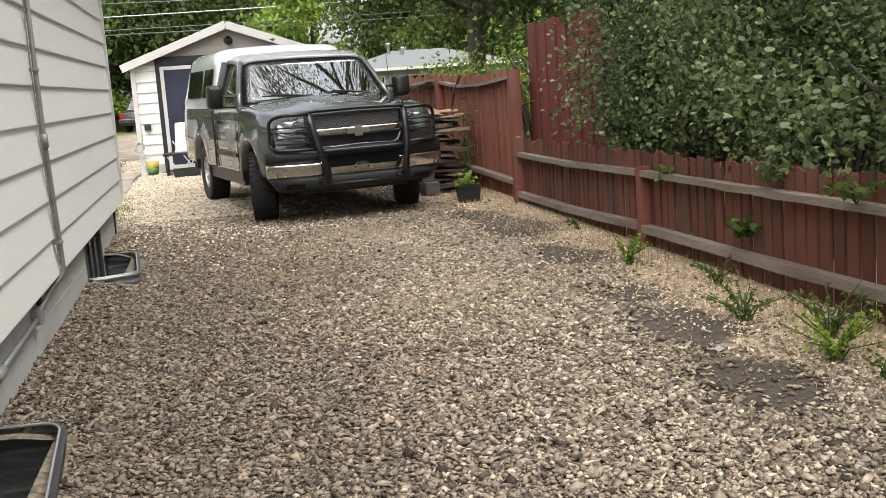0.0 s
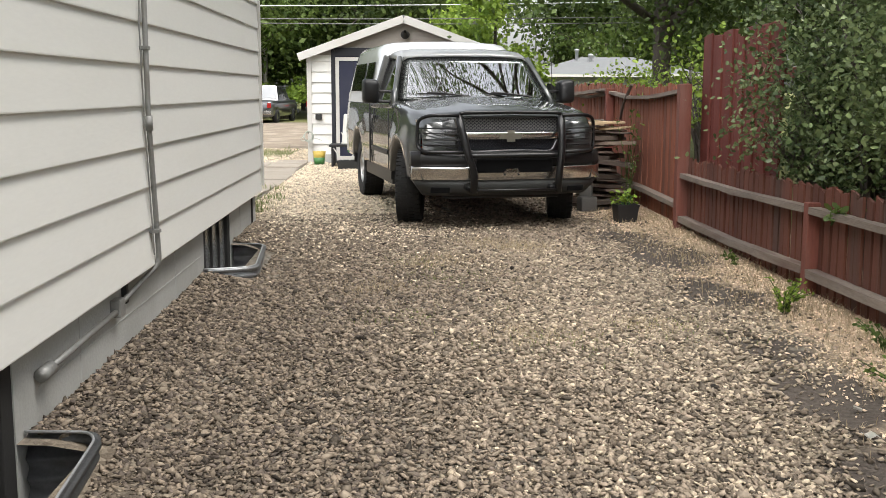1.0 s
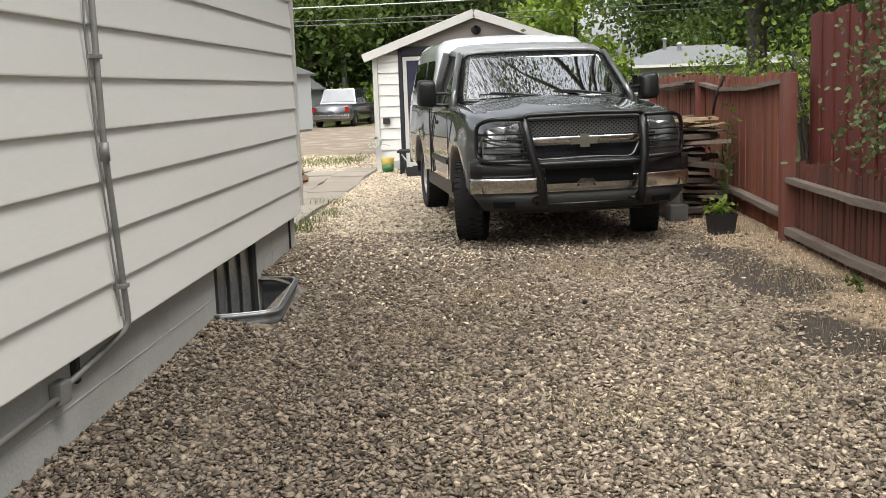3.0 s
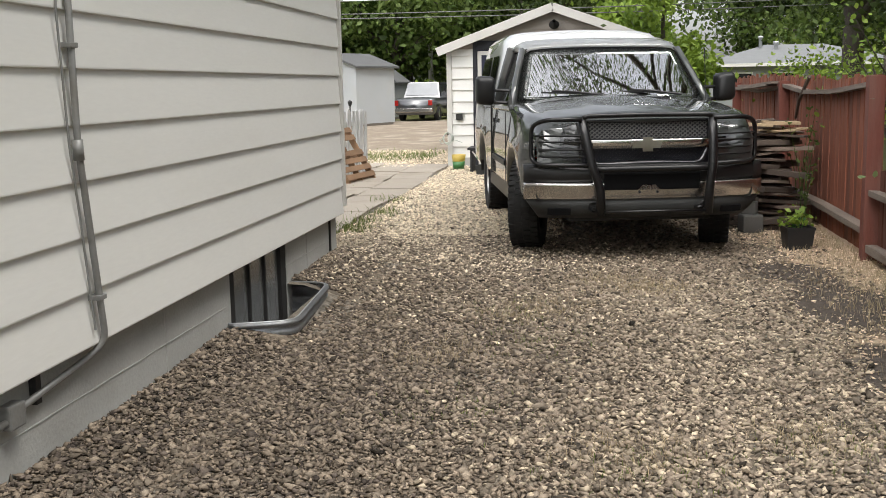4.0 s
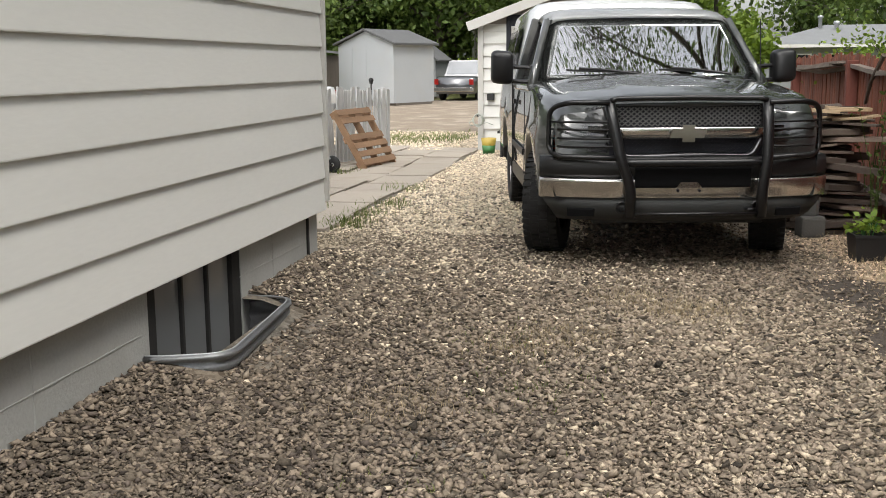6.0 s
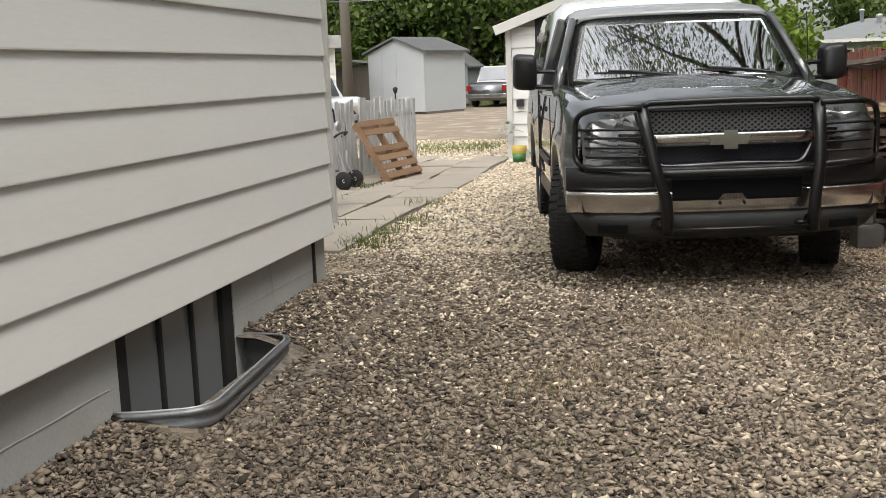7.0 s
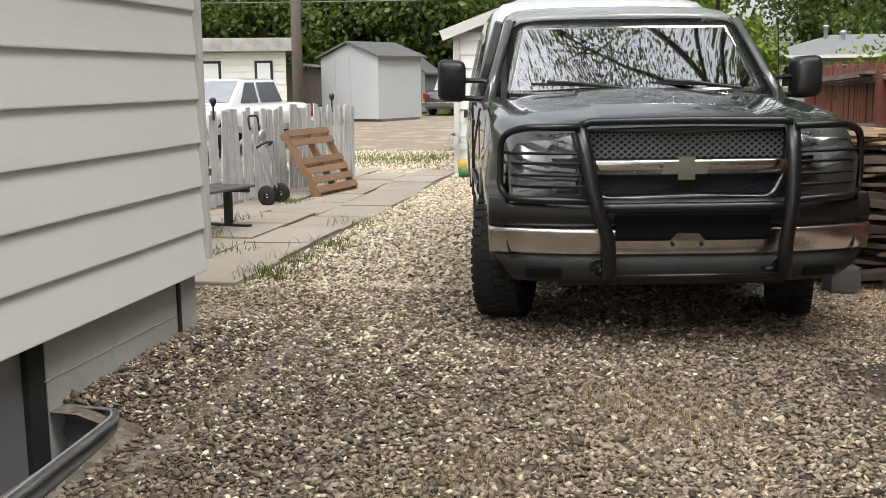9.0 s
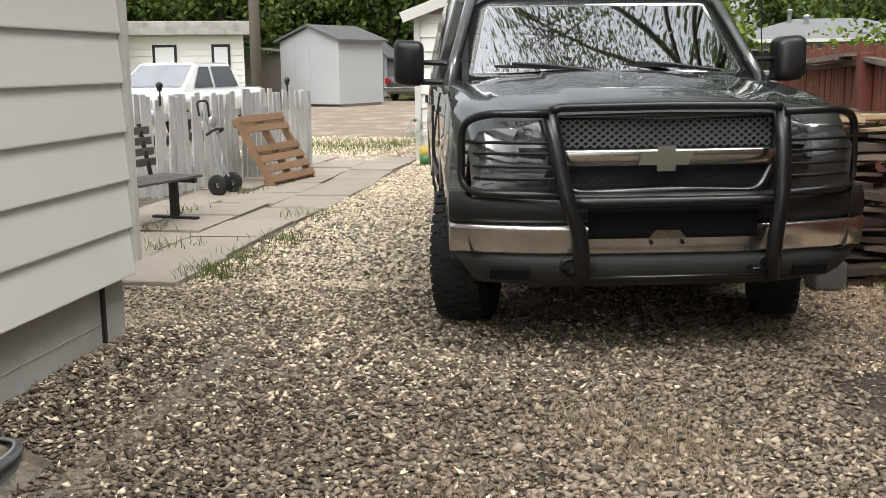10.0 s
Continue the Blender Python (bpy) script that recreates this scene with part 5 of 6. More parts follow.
def sprig(name, label, x, y, z0, height, spread, n, size, mat, seed, category="weed", group=""):
    """A weed or sapling: thin stems with leaves along them."""
    rng = np.random.default_rng(seed)
    r = random.Random(seed)
    t = thing(name, label, category, pose(x, y, z0), group=group)
    if category == "weed":
        height, spread = height * 0.62, spread * 1.5
    pts = []
    for k in range(max(3, n // 22)):
        a = r.uniform(0, 6.28)
        e = Vector((math.cos(a) * spread * r.uniform(0.2, 1), math.sin(a) * spread * r.uniform(0.2, 1), height * r.uniform(0.6, 1)))
        m = Vector((e.x * 0.3, e.y * 0.3, e.z * 0.55))
        part("stem", tube(bmesh.new(), [(0, 0, -0.03), m, e], [0.005, 0.004, 0.002], 5), M_LEAFDARK, t)
        for q in np.linspace(0.15, 1, 10):
            pts.append(tuple(Vector((0, 0, 0)).lerp(m, q * 2) if q < 0.5 else m.lerp(e, q * 2 - 1)))
    base = np.array(pts)
    p = base[rng.integers(0, len(base), n)] + rng.normal(size=(n, 3)) * size * 0.6
    p[:, 2] = np.maximum(p[:, 2], 0.01)
    mesh_part("leaves", leaf_cloud(p, size, rng, 0.4, 1.6, True), mat, t)
    return t


sprig("sapling", "thin sapling with sparse light leaves by the fence", 3.18, 10.25, 0.02, 1.05, 0.30, 90, 0.027, M_LEAF, 31, "sapling")
sprig("sapling", "thin sapling with sparse light leaves by the fence", 3.27, 10.9, 0.02, 1.2, 0.25, 70, 0.027, M_LEAF, 32, "sapling")
WEEDS = ((3.02, 4.68, 0.34, 0.16, 150), (2.92, 2.75, 0.34, 0.20, 130), (2.92, 1.85, 0.36, 0.22, 220), (3.10, 2.2, 0.45, 0.2, 160), (3.2, 3.6, 0.3, 0.15, 60), (2.95, 1.5, 0.2, 0.15, 90), (3.25, 6.4, 0.22, 0.1, 40), (3.2, 1.2, 0.5, 0.25, 200))
for i, (x, y, h, sp, n) in enumerate(WEEDS):
    sprig("weed", "green leafy weed at the foot of the fence", x, y, gz(x, y), h, sp, int(n * 2.0), 0.018, M_LEAFLIME if i in (0, 2) else M_LEAF, 70 + i, "weed", "weeds along the fence")
for i, (x, y, z, sp, n) in enumerate(((3.33, 3.55, 0.36, 0.13, 110), (3.33, 4.75, 0.62, 0.14, 50), (3.32, 2.3, 0.72, 0.18, 60), (3.33, 3.2, 0.74, 0.12, 40))):
    sprig("creeper", "leafy sprig growing through the low fence", x, y, z - 0.03, 0.16, sp, n, 0.036, M_LEAF, 90 + i, "weed", "sprigs through the fence")

# ---- walkway, picket fence, bench, pallet, cart ----
walkway = tagged(new("pavement_walkway"), "old paving slab walkway with weedy joints", "pavement", kind="structure")
rnd = random.Random(21)
slabs = []
for k in range(4):
    bm = block(-0.30, 0.30, -0.44, 0.44, -0.05, 0.0, 0.008)
    for v in bm.verts:
        v.co.x += rnd.uniform(-0.006, 0.006)
        v.co.y += rnd.uniform(-0.006, 0.006)
    me = bpy.data.meshes.new("slab")
    bm.to_mesh(me)
    bm.free()
    me.materials.append(M_SLAB)
    slabs.append(me)
for j in range(10):
    for i in range(3):
        x, y = -1.62 - 0.625 * i + rnd.uniform(-0.012, 0.012) - 0.05 * math.sin(j), 10.62 + 0.91 * j + rnd.uniform(-0.02, 0.02) + 0.25 * i
        o = mesh_part("slab", rnd.choice(slabs), None, walkway)
        o.matrix_basis = pose(x, y, gz(x, y) + 0.022 + rnd.uniform(-0.008, 0.010), rnd.uniform(-0.6, 0.6), rnd.uniform(-0.6, 0.6), rnd.uniform(-1.2, 1.2))

pickets = thing("picket_fence", "peeling white picket fence with uneven pickets", "fence")
A, B = Vector((-4.05, 11.4, 0)), Vector((-2.6, 17.85, 0))
n = 60
pm = []
for k in range(4):
    bm = block(-0.009, 0.009, -0.045, 0.045, 0, 1.09, 0.003)
    for v in bm.verts:
        if v.co.z > 0.8:
            v.co.z -= abs(v.co.y) * rnd.uniform(0.2, 0.9)
        v.co.x += rnd.uniform(-0.004, 0.004)
    me = bpy.data.meshes.new("picket")
    bm.to_mesh(me)
    bm.free()
    me.materials.append(M_PICKET)
    pm.append(me)
ang = math.degrees(math.atan2(-(B - A).x, (B - A).y))
for k in range(n):
    p = A.lerp(B, k / (n - 1))
    o = mesh_part("picket", rnd.choice(pm), None, pickets)
    o.matrix_basis = pose(p.x, p.y, gz(p.x, p.y) + rnd.uniform(-0.03, 0.05), rnd.uniform(-2.2, 2.2), rnd.uniform(-2, 2), ang)
for z in (0.25, 0.85):
    part("rail", beam(bmesh.new(), (A.x - 0.045, A.y, z), (B.x - 0.045, B.y, z), 0.04, 0.08, 0.004), M_PICKET, pickets)
for t in (0.02, 0.36, 0.68, 0.995):
    p = A.lerp(B, t)
    part("post", block(p.x - 0.14, p.x - 0.05, p.y - 0.045, p.y + 0.045, -0.3, 1.06, 0.006), M_PICKET, pickets)


def pallet():
    t = thing("pallet", "brown wooden pallet leaning on the picket fence", "pallet", pose(-2.3, 16.05, 0.0, 0, -30, -11) @ Matrix.Scale(0.88, 4))
    for k in range(7):
        z = 0.05 + k * 0.148
        if k == 4:
            continue
        part("deck_board", block(0.05, 0.068, -0.60, 0.60, z, z + 0.10, 0.004), M_PALLET, t)
    for k in (0, 3, 6):
        z = 0.05 + k * 0.148
        part("deck_board", block(-0.068, -0.05, -0.60, 0.60, z, z + 0.10, 0.004), M_PALLET, t)
    for y in (-0.56, 0.0, 0.56):
        part("stringer", block(-0.05, 0.05, y - 0.02, y + 0.02, 0.0, 1.04, 0.004), M_PALLET, t)
    return t


pallet()


def bench():
    t = thing("garden_bench", "grey slatted garden bench on iron legs", "bench", pose(-2.62, 12.45, gz(-2.6, 12.5), 0, 0, -13))
    for k in range(5):
        part("seat_slat", block(-0.20 + k * 0.095, -0.125 + k * 0.095, -0.62, 0.62, 0.40, 0.425, 0.005), M_BENCHWOOD, t)
    for k in range(4):
        z = 0.50 + k * 0.095
        part("back_slat", block(-0.27 - 0.02 * k, -0.245 - 0.02 * k, -0.62, 0.62, z, z + 0.07, 0.005), M_BENCHWOOD, t)
    for y in (-0.5, 0.5):
        part("leg", block(-0.02, 0.05, y - 0.03, y + 0.03, 0.0, 0.40, 0.006), M_IRON, t)
        part("foot", block(-0.22, 0.26, y - 0.03, y + 0.03, 0.0, 0.05, 0.006), M_IRON, t)
        part("bracket", beam(bmesh.new(), (-0.22, y, 0.39), (-0.33, y, 0.88), 0.04, 0.02), M_IRON, t)
        part("seat_bar", block(-0.24, 0.26, y - 0.02, y + 0.02, 0.36, 0.40), M_IRON, t)


bench()


def hand_cart():
    t = thing("hand_cart", "old two-wheeled golf cart leaning on the fence", "hand cart", pose(-2.86, 14.9, gz(-2.8, 14.9), 0, 0, -10))
    for y in (-0.16, 0.16):
        part("wheel", lathe(bmesh.new(), [(0.03, -0.02), (0.10, -0.022), (0.12, 0.0), (0.10, 0.022), (0.03, 0.02)], 20, pose(0.14, y, 0.12, 90)), M_TYRE, t, "", True)
    part("axle", tube(bmesh.new(), [(0.14, -0.16, 0.12), (0.14, 0.16, 0.12)], 0.012, 6), M_IRON, t)
    part("pole", tube(bmesh.new(), [(0.12, 0, 0.10), (-0.02, 0.0, 0.60), (-0.08, 0.0, 0.88)], 0.016, 8), M_GALV, t)
    part("handle", tube(bmesh.new(), arc([(-0.08, -0.10, 0.86), (-0.10, -0.11, 1.02), (-0.10, 0.11, 1.02), (-0.08, 0.10, 0.84)], 0.06), 0.012, 8), M_IRON, t)
    part("cradle", tube(bmesh.new(), arc([(0.0, -0.11, 0.66), (0.10, -0.11, 0.72), (0.10, 0.11, 0.72), (0.0, 0.11, 0.66)], 0.06), 0.014, 8), M_IRON, t)
    part("strap", tube(bmesh.new(), [(0.05, 0.04, 0.70), (0.08, 0.07, 0.5), (0.10, 0.02, 0.35), (0.16, 0.05, 0.2)], 0.012, 6), M_GALV, t)
    part("score_dial", lathe(bmesh.new(), [(0.001, 0.02), (0.06, 0.02), (0.07, 0), (0.06, -0.02)], 16, pose(0.03, -0.02, 0.80, 0, 90)), M_GALV, t, "", True)


hand_cart()
for x, y, z in ((-2.75, 17.4, 1.16), (-3.6, 13.4, 1.16), (-3.3, 14.6, 1.16)):
    sl = thing("solar_light", "small dark solar light on the picket fence", "garden light", pose(x, y, z - 0.06), group="lights on the picket fence")
    part("stake", tube(bmesh.new(), [(0, 0, -0.12), (0, 0, 0.06)], 0.012, 6), M_IRON, sl)
    part("lamp_head", lathe(bmesh.new(), [(0.001, 0.14), (0.035, 0.12), (0.04, 0.10), (0.025, 0.05), (0.02, 0.04)], 12), M_IRON, sl, "", True)

# ---- sheds and houses across the lane ----
def small_shed(name, label, m, w, d, eave, peak, wallmat, roofmat, category="shed"):
    t = thing(name, label, category, m)
    part("wall", block(-w / 2, w / 2, 0, d, 0.08, eave), wallmat, t)
    bm = bmesh.new()
    for r in loft(bm, [[(-w / 2, y, eave - 0.01), (w / 2, y, eave - 0.01), (0, y, peak)] for y in (0.0, d)], close=True):
        bm.faces.new(r)
    part("gable", bm, wallmat, t)
    part("roof", gable_roof(w / 2, d, eave + 0.02, peak + 0.02, 0.14, 0.07), roofmat, t)
    for k in range(1, int(w / 0.6)):
        part("batten", block(-w / 2 + k * 0.6 - 0.01, -w / 2 + k * 0.6 + 0.01, -0.012, 0.0, 0.08, eave), wallmat, t)
    part("skid", block(-w / 2, w / 2, 0.1, d - 0.1, 0.0, 0.08), M_POLE, t)
    return t


small_shed("garden_shed", "white panel garden shed with pale shingle roof", pose(-7.80, 36.4, 0.10, 0, 0, -24), 2.35, 2.3, 2.02, 2.45, M_SHED, M_PALEROOF)
ph = small_shed("playhouse", "small open-fronted grey playhouse", pose(-7.5, 43.5, 0.1, 0, 0, -8), 1.5, 1.6, 1.55, 2.1, M_GREYWALL, M_PALEROOF, "playhouse")
# black panel on the solid wall paints the shade inside the open front
part("doorway", block(-0.1, 0.6, -0.03, 0.0, 0.1, 1.45), M_BLACKTRIM, ph, "dark panel for the shaded open front")

wh = thing("white_house", "low white house with dark window frames", "house", pose(-11.3, 34.0, 0.08, 0, 0, 20))
part("wall", block(-4.0, 2.1, 0, 6, 0, 2.25), M_SIDING, wh)
for k in range(11):
    part("clapboard", block(-4.0, 2.1, -0.02, -0.003, 0.02 + k * 0.2, 0.2 + k * 0.2, 0.008), M_SIDING, wh)
part("fascia", block(-4.2, 2.5, -0.30, -0.05, 2.22, 2.62, 0.02), M_FASCIA, wh, "weathered grey fascia")
part("roof", block(-4.2, 2.5, -0.05, 6.2, 2.25, 2.5), M_ROOF, wh)
for x0, x1 in ((-0.55, 0.15), (1.15, 1.70)):
    w = part("window", block(x0, x1, -0.05, -0.02, 1.05, 1.95, 0.01), M_BLACKTRIM, wh)
    part("pane", block(x0 + 0.08, x1 - 0.08, -0.06, -0.045, 1.13, 1.87), M_WHITECAR, w, "pale curtain in the window")
part("downpipe", block(-1.55, -1.38, -0.06, -0.02, 0.0, 2.25), M_BLACKTRIM, wh, "black corner trim")
part("side_wing", block(-6.5, -1.6, -1.3, 0.0, 0.0, 2.35), M_SIDING, wh)
part("wing_roof", block(-6.7, -1.35, -1.6, 0.1, 2.35, 2.72, 0.02), M_SIDING, wh)

lt = thing("lean_to", "dark lean-to store beside the white house", "shed", pose(-9.6, 39.5, 0.1, 0, 0, 10))
part("wall", block(-1.8, 1.2, 0, 2.5, 0, 1.7), M_POLE, lt)
part("roof", beam(bmesh.new(), (-1.9, 1.2, 2.0), (1.3, 1.2, 1.65), 2.9, 0.08), M_ROOF, lt)

gh = thing("neighbour_house", "grey bungalow with pale hipped roof and chimney", "house", pose(9.7, 45.0, 0.1, 0, 0, -4) @ Matrix.Scale(0.76, 4))
part("wall", block(-5.0, 5.0, 0, 8, 0, 2.6), M_GREYWALL, gh)
bm = bmesh.new()
ev = [bm.verts.new(p) for p in ((-5.6, -0.6, 2.6), (5.6, -0.6, 2.6), (5.6, 8.6, 2.6), (-5.6, 8.6, 2.6))]
ri = [bm.verts.new(p) for p in ((-1.6, 4, 3.75), (1.6, 4, 3.75))]
for f in ((ev[0], ev[1], ri[1], ri[0]), (ev[1], ev[2], ri[1]), (ev[2], ev[3], ri[0], ri[1]), (ev[3], ev[0], ri[0]), (ev[3], ev[2], ev[1], ev[0])):
    bm.faces.new(f)
part("roof", bm, M_LIGHTROOF, gh, "pale grey hipped roof")
part("fascia", block(-5.62, 5.62, -0.64, -0.6, 2.5, 2.66), M_TRIM, gh)
part("chimney", lathe(bmesh.new(), [(0.10, 3.2), (0.10, 4.1), (0.15, 4.1), (0.15, 4.2), (0.001, 4.24)], 14, pose(-1.9, 3.2, 0)), M_GALV, gh, "", True)
part("chimney", lathe(bmesh.new(), [(0.12, 3.3), (0.12, 3.75), (0.18, 3.78), (0.15, 3.9), (0.001, 3.93)], 14, pose(-1.1, 2.8, 0)), M_GALV, gh, "round roof vent", True)
for x0 in (-4.2, -1.6):
    w = part("window", block(x0, x0 + 1.7, -0.05, 0.0, 1.1, 2.2), M_TRIM, gh)
    part("pane", block(x0 + 0.07, x0 + 1.63, -0.06, -0.04, 1.17, 2.13), M_BLACKGLASS, w)

# ---- parked cars across the lane ----
def parked_car(name, label, category, m, paint, L, W, belt, roof, cab0, cab1, taper):
    """A parked vehicle, its nose towards -y."""
    t = thing(name, label, category, m)
    bm = bmesh.new()
    secs = []
    h = L / 2
    for y in np.linspace(-h, h, 15):
        e = smooth01((h - abs(y)) / 0.35)
        w = W / 2 * (0.88 + 0.12 * e)
        top = belt - 0.12 * (1 - e)
        arch = 0.30
        for c in (-h * 0.6, h * 0.6):
            if abs(y - c) < 0.42:
                arch = max(arch, 0.30 + 0.38 * math.sqrt(1 - ((y - c) / 0.42) ** 2))
        half = [(w - 0.08, arch), (w, arch + 0.06), (w + 0.01, belt * 0.75), (w - 0.03, top - 0.04), (w - 0.16, top), (0, top + 0.02)]
        secs.append([(-x, y, z) for x, z in half] + [(x, y, z) for x, z in half[-2::-1]])
    rows = loft(bm, secs)
    bm.faces.new(rows[0])
    bm.faces.new(rows[-1])
    bmesh.ops.recalc_face_normals(bm, faces=bm.faces)
    part("body", bm, paint, t, "", True)
    bm = bmesh.new()
    secs = []
    for y, k in ((cab0, 0.0), (cab0 + taper, 1.0), (cab1 - taper * 0.5, 1.0), (cab1, 0.0)):
        z = belt - 0.02 + (roof - belt) * k
        w = W / 2 - 0.06 - 0.14 * k
        secs.append([(-(W / 2 - 0.06), y, belt - 0.03), (-w, y, z), (-w + 0.12, y, z + 0.03 * k), (w - 0.12, y, z + 0.03 * k), (w, y, z), (W / 2 - 0.06, y, belt - 0.03)])
    loft(bm, secs)
    part("cabin", bm, paint, t)
    for s in (-1, 1):
        bm = bmesh.new()
        ym = (cab0 + cab1) / 2
        for a, b, c, d in ((cab0 + taper * 0.55, ym - 0.05, ym - 0.05, cab0 + taper * 1.05), (ym + 0.05, cab1 - taper * 0.3, cab1 - taper * 0.5, ym + 0.05)):
            zs = (belt + 0.04, roof - 0.07)
            def xx(z):
                return s * (W / 2 - 0.055 - 0.14 * (z - belt) / (roof - belt) + 0.008)
            f = bm.faces.new([bm.verts.new((xx(z), y, z)) for y, z in ((a, zs[0]), (b, zs[0]), (c, zs[1]), (d, zs[1]))])
        part("side_window", bm, M_CARGLASS, t)
    for y0, y1, sgn in ((cab0, cab0 + taper, -1), (cab1, cab1 - taper * 0.5, 1)):
        bm = bmesh.new()
        q = []
        for k in (0.12, 0.92):
            y = y0 + (y1 - y0) * k + sgn * 0.012
            z = belt + (roof - belt) * k + 0.01
            w = (W / 2 - 0.14 - 0.14 * k)
            q.append(((-w, y, z), (w, y, z)))
        bm.faces.new([bm.verts.new(p) for p in (q[0][0], q[0][1], q[1][1], q[1][0])])
        part("windscreen", bm, M_CARGLASSSKY if paint is M_WHITECAR else M_CARGLASS, t)
    for sx in (-1, 1):
        for c in (-h * 0.6, h * 0.6):
            wv = part("wheel", lathe(bmesh.new(), [(0.18, -0.1), (0.30, -0.1), (0.33, -0.06), (0.33, 0.06), (0.30, 0.1), (0.18, 0.1)], 20, pose(sx * (W / 2 - 0.10), c, 0.33, 0, 90)), M_TYRE, t, "", True)
            part("rim", lathe(bmesh.new(), [(0.001, sx * 0.09), (0.19, sx * 0.08)], 16, pose(sx * (W / 2 - 0.10), c, 0.33, 0, 90)), M_ALLOY, wv)
        part("tail_lamp", block(sx * (W / 2 - 0.14) - 0.09, sx * (W / 2 - 0.14) + 0.09, h - 0.03, h + 0.02, belt - 0.35, belt - 0.12, 0.01), M_RED_TAIL, t)
        part("headlamp", block(sx * (W / 2 - 0.2) - 0.13, sx * (W / 2 - 0.2) + 0.13, -h - 0.015, -h + 0.03, belt - 0.32, belt - 0.14, 0.01), M_REFLECTOR, t)
    part("bumper", block(-W / 2 + 0.02, W / 2 - 0.02, h - 0.05, h + 0.10, 0.40, 0.58, 0.03), M_CHROME if paint is M_SILVERCAR else paint, t)
    part("bumper", block(-W / 2 + 0.02, W / 2 - 0.02, -h - 0.10, -h + 0.05, 0.38, 0.58, 0.03), paint, t)
    return t


parked_car("parked_car", "dark grey parked pickup across the lane", "car", pose(-5.3, 43.2, 0.08, 0, 0, 172) @ Matrix.Scale(0.88, 4), M_SILVERCAR, 5.0, 1.85, 1.05, 1.72, -1.0, 1.2, 0.6)
parked_car("parked_car", "white parked pickup behind the picket fence", "car", pose(-6.75, 23.6, 0.10, 0, 0, -10) @ Matrix.Scale(0.92, 4), M_WHITECAR, 4.7, 1.75, 0.94, 1.47, -1.25, 1.15, 0.75)
parked_car("parked_car", "dark parked car in the shade of trees", "car", pose(-2.4, 47.0, 0.1, 0, 0, 165), M_PAINT, 4.6, 1.8, 0.95, 1.5, -1.0, 1.3, 0.6)

# ---- pole and overhead wires ----
pole = thing("utility_pole", "weathered wooden utility pole beside the lane", "pole", pose(-8.6, 33.6, -0.2))
part("pole_shaft", tube(bmesh.new(), [(0, 0, 0), (0.02, 0, 4), (0.05, 0, 9)], [0.16, 0.15, 0.12], 12), M_POLE, pole, "", True)
part("crossarm", block(-1.1, 1.1, -0.06, 0.06, 8.2, 8.32), M_POLE, pole)
pole2 = thing("utility_pole", "thin pale pole among the far trees", "pole", pose(-6.3, 50.5, -0.2))
part("pole_shaft", tube(bmesh.new(), [(0, 0, 0), (0, 0, 8.5)], [0.13, 0.10], 10), M_FASCIA, pole2, "", True)
for y0, z0, z1, sag, mat_ in ((27.5, 3.75, 4.15, 0.25, M_GALV), (27.8, 3.45, 3.65, 0.2, M_CABLE), (28.1, 3.40, 3.5, 0.22, M_CABLE), (28.0, 4.3, 4.4, 0.3, M_CABLE)):
    wire = thing("overhead_wire", "thin overhead wire sagging across the yard", "wire", group="overhead wires")
    part("strand", tube(bmesh.new(), [(-14 + 30 * t, y0, z0 + (z1 - z0) * t - sag * 4 * t * (1 - t)) for t in np.linspace(0, 1, 17)], 0.014, 5), mat_, wire)

# ---- trees and shrubs ----
protos = [make_tree(101 + i, 8.4, 4.6, 1.6, 11500, 0.185, 0.26, M_LEAFDARK if i == 0 else M_LEAF, "tall leafy tree with dark trunk behind the lane", pose(x, y, -0.2, 0, 0, 40 * i)) for i, (x, y) in enumerate(((-18, 49), (-11.5, 52), (-3.5, 54)))]
rnd = random.Random(8)
for x, y, sc in ((-25, 47, 1.0), (-14.5, 47, 0.9), (-8.0, 50.5, 1.05), (-1.0, 50, 0.95), (-21, 56, 1.2), (-15, 58, 1.2), (-9, 60, 1.25), (-4, 62, 1.2), (1, 60, 1.2), (-30, 52, 1.2), (14, 58, 1.0), (20, 54, 1.1), (26, 50, 1.1), (19, 38, 0.9), (24, 30, 1.0), (17.5, 62, 1.1), (12.4, 63, 1.1), (-34, 44, 1.2), (-30, 36, 1.0), (-24, 62, 1.3), (-18, 64, 1.3), (-12, 66, 1.3), (-6, 68, 1.3), (0, 68, 1.3)):
    p = rnd.choice(protos)
    q = copy_thing(p, pose(x, y, -0.2, 0, 0, rnd.uniform(0, 360)) @ Matrix.Scale(sc, 4))
rt = make_tree(131, 9.5, 4.2, 2.0, 19000, 0.095, 0.24, M_LEAFDARK, "dark leafy tree behind the red fence", pose(6.0, 20.5, 0))
for x, y, sc, a in ((9.2, 15.5, 1.0, 80), (10.5, 24.5, 1.1, 200), (8.6, 10.2, 0.95, 300), (13.5, 19, 1.2, 10)):
    copy_thing(rt, pose(x, y, 0, 0, 0, a) @ Matrix.Scale(sc, 4))
make_tree(141, 5.0, 1.25, 0.5, 6500, 0.11, 0.10, M_LEAFLIME, "bright lime-green young tree beside the garage", pose(2.95, 26.6, -0.1))
make_tree(142, 4.2, 1.2, 0.5, 5500, 0.11, 0.09, M_LEAFLIME, "bright lime-green young tree beside the garage", pose(2.6, 30.5, -0.1))
spruce = thing("spruce_tree", "small dark spruce far off against the sky", "tree", pose(9.4, 60.0, -0.2))
part("trunk", tube(bmesh.new(), [(0, 0, 0), (0, 0, 5.6)], [0.12, 0.02], 6), M_BARK, spruce)
rng = np.random.default_rng(77)
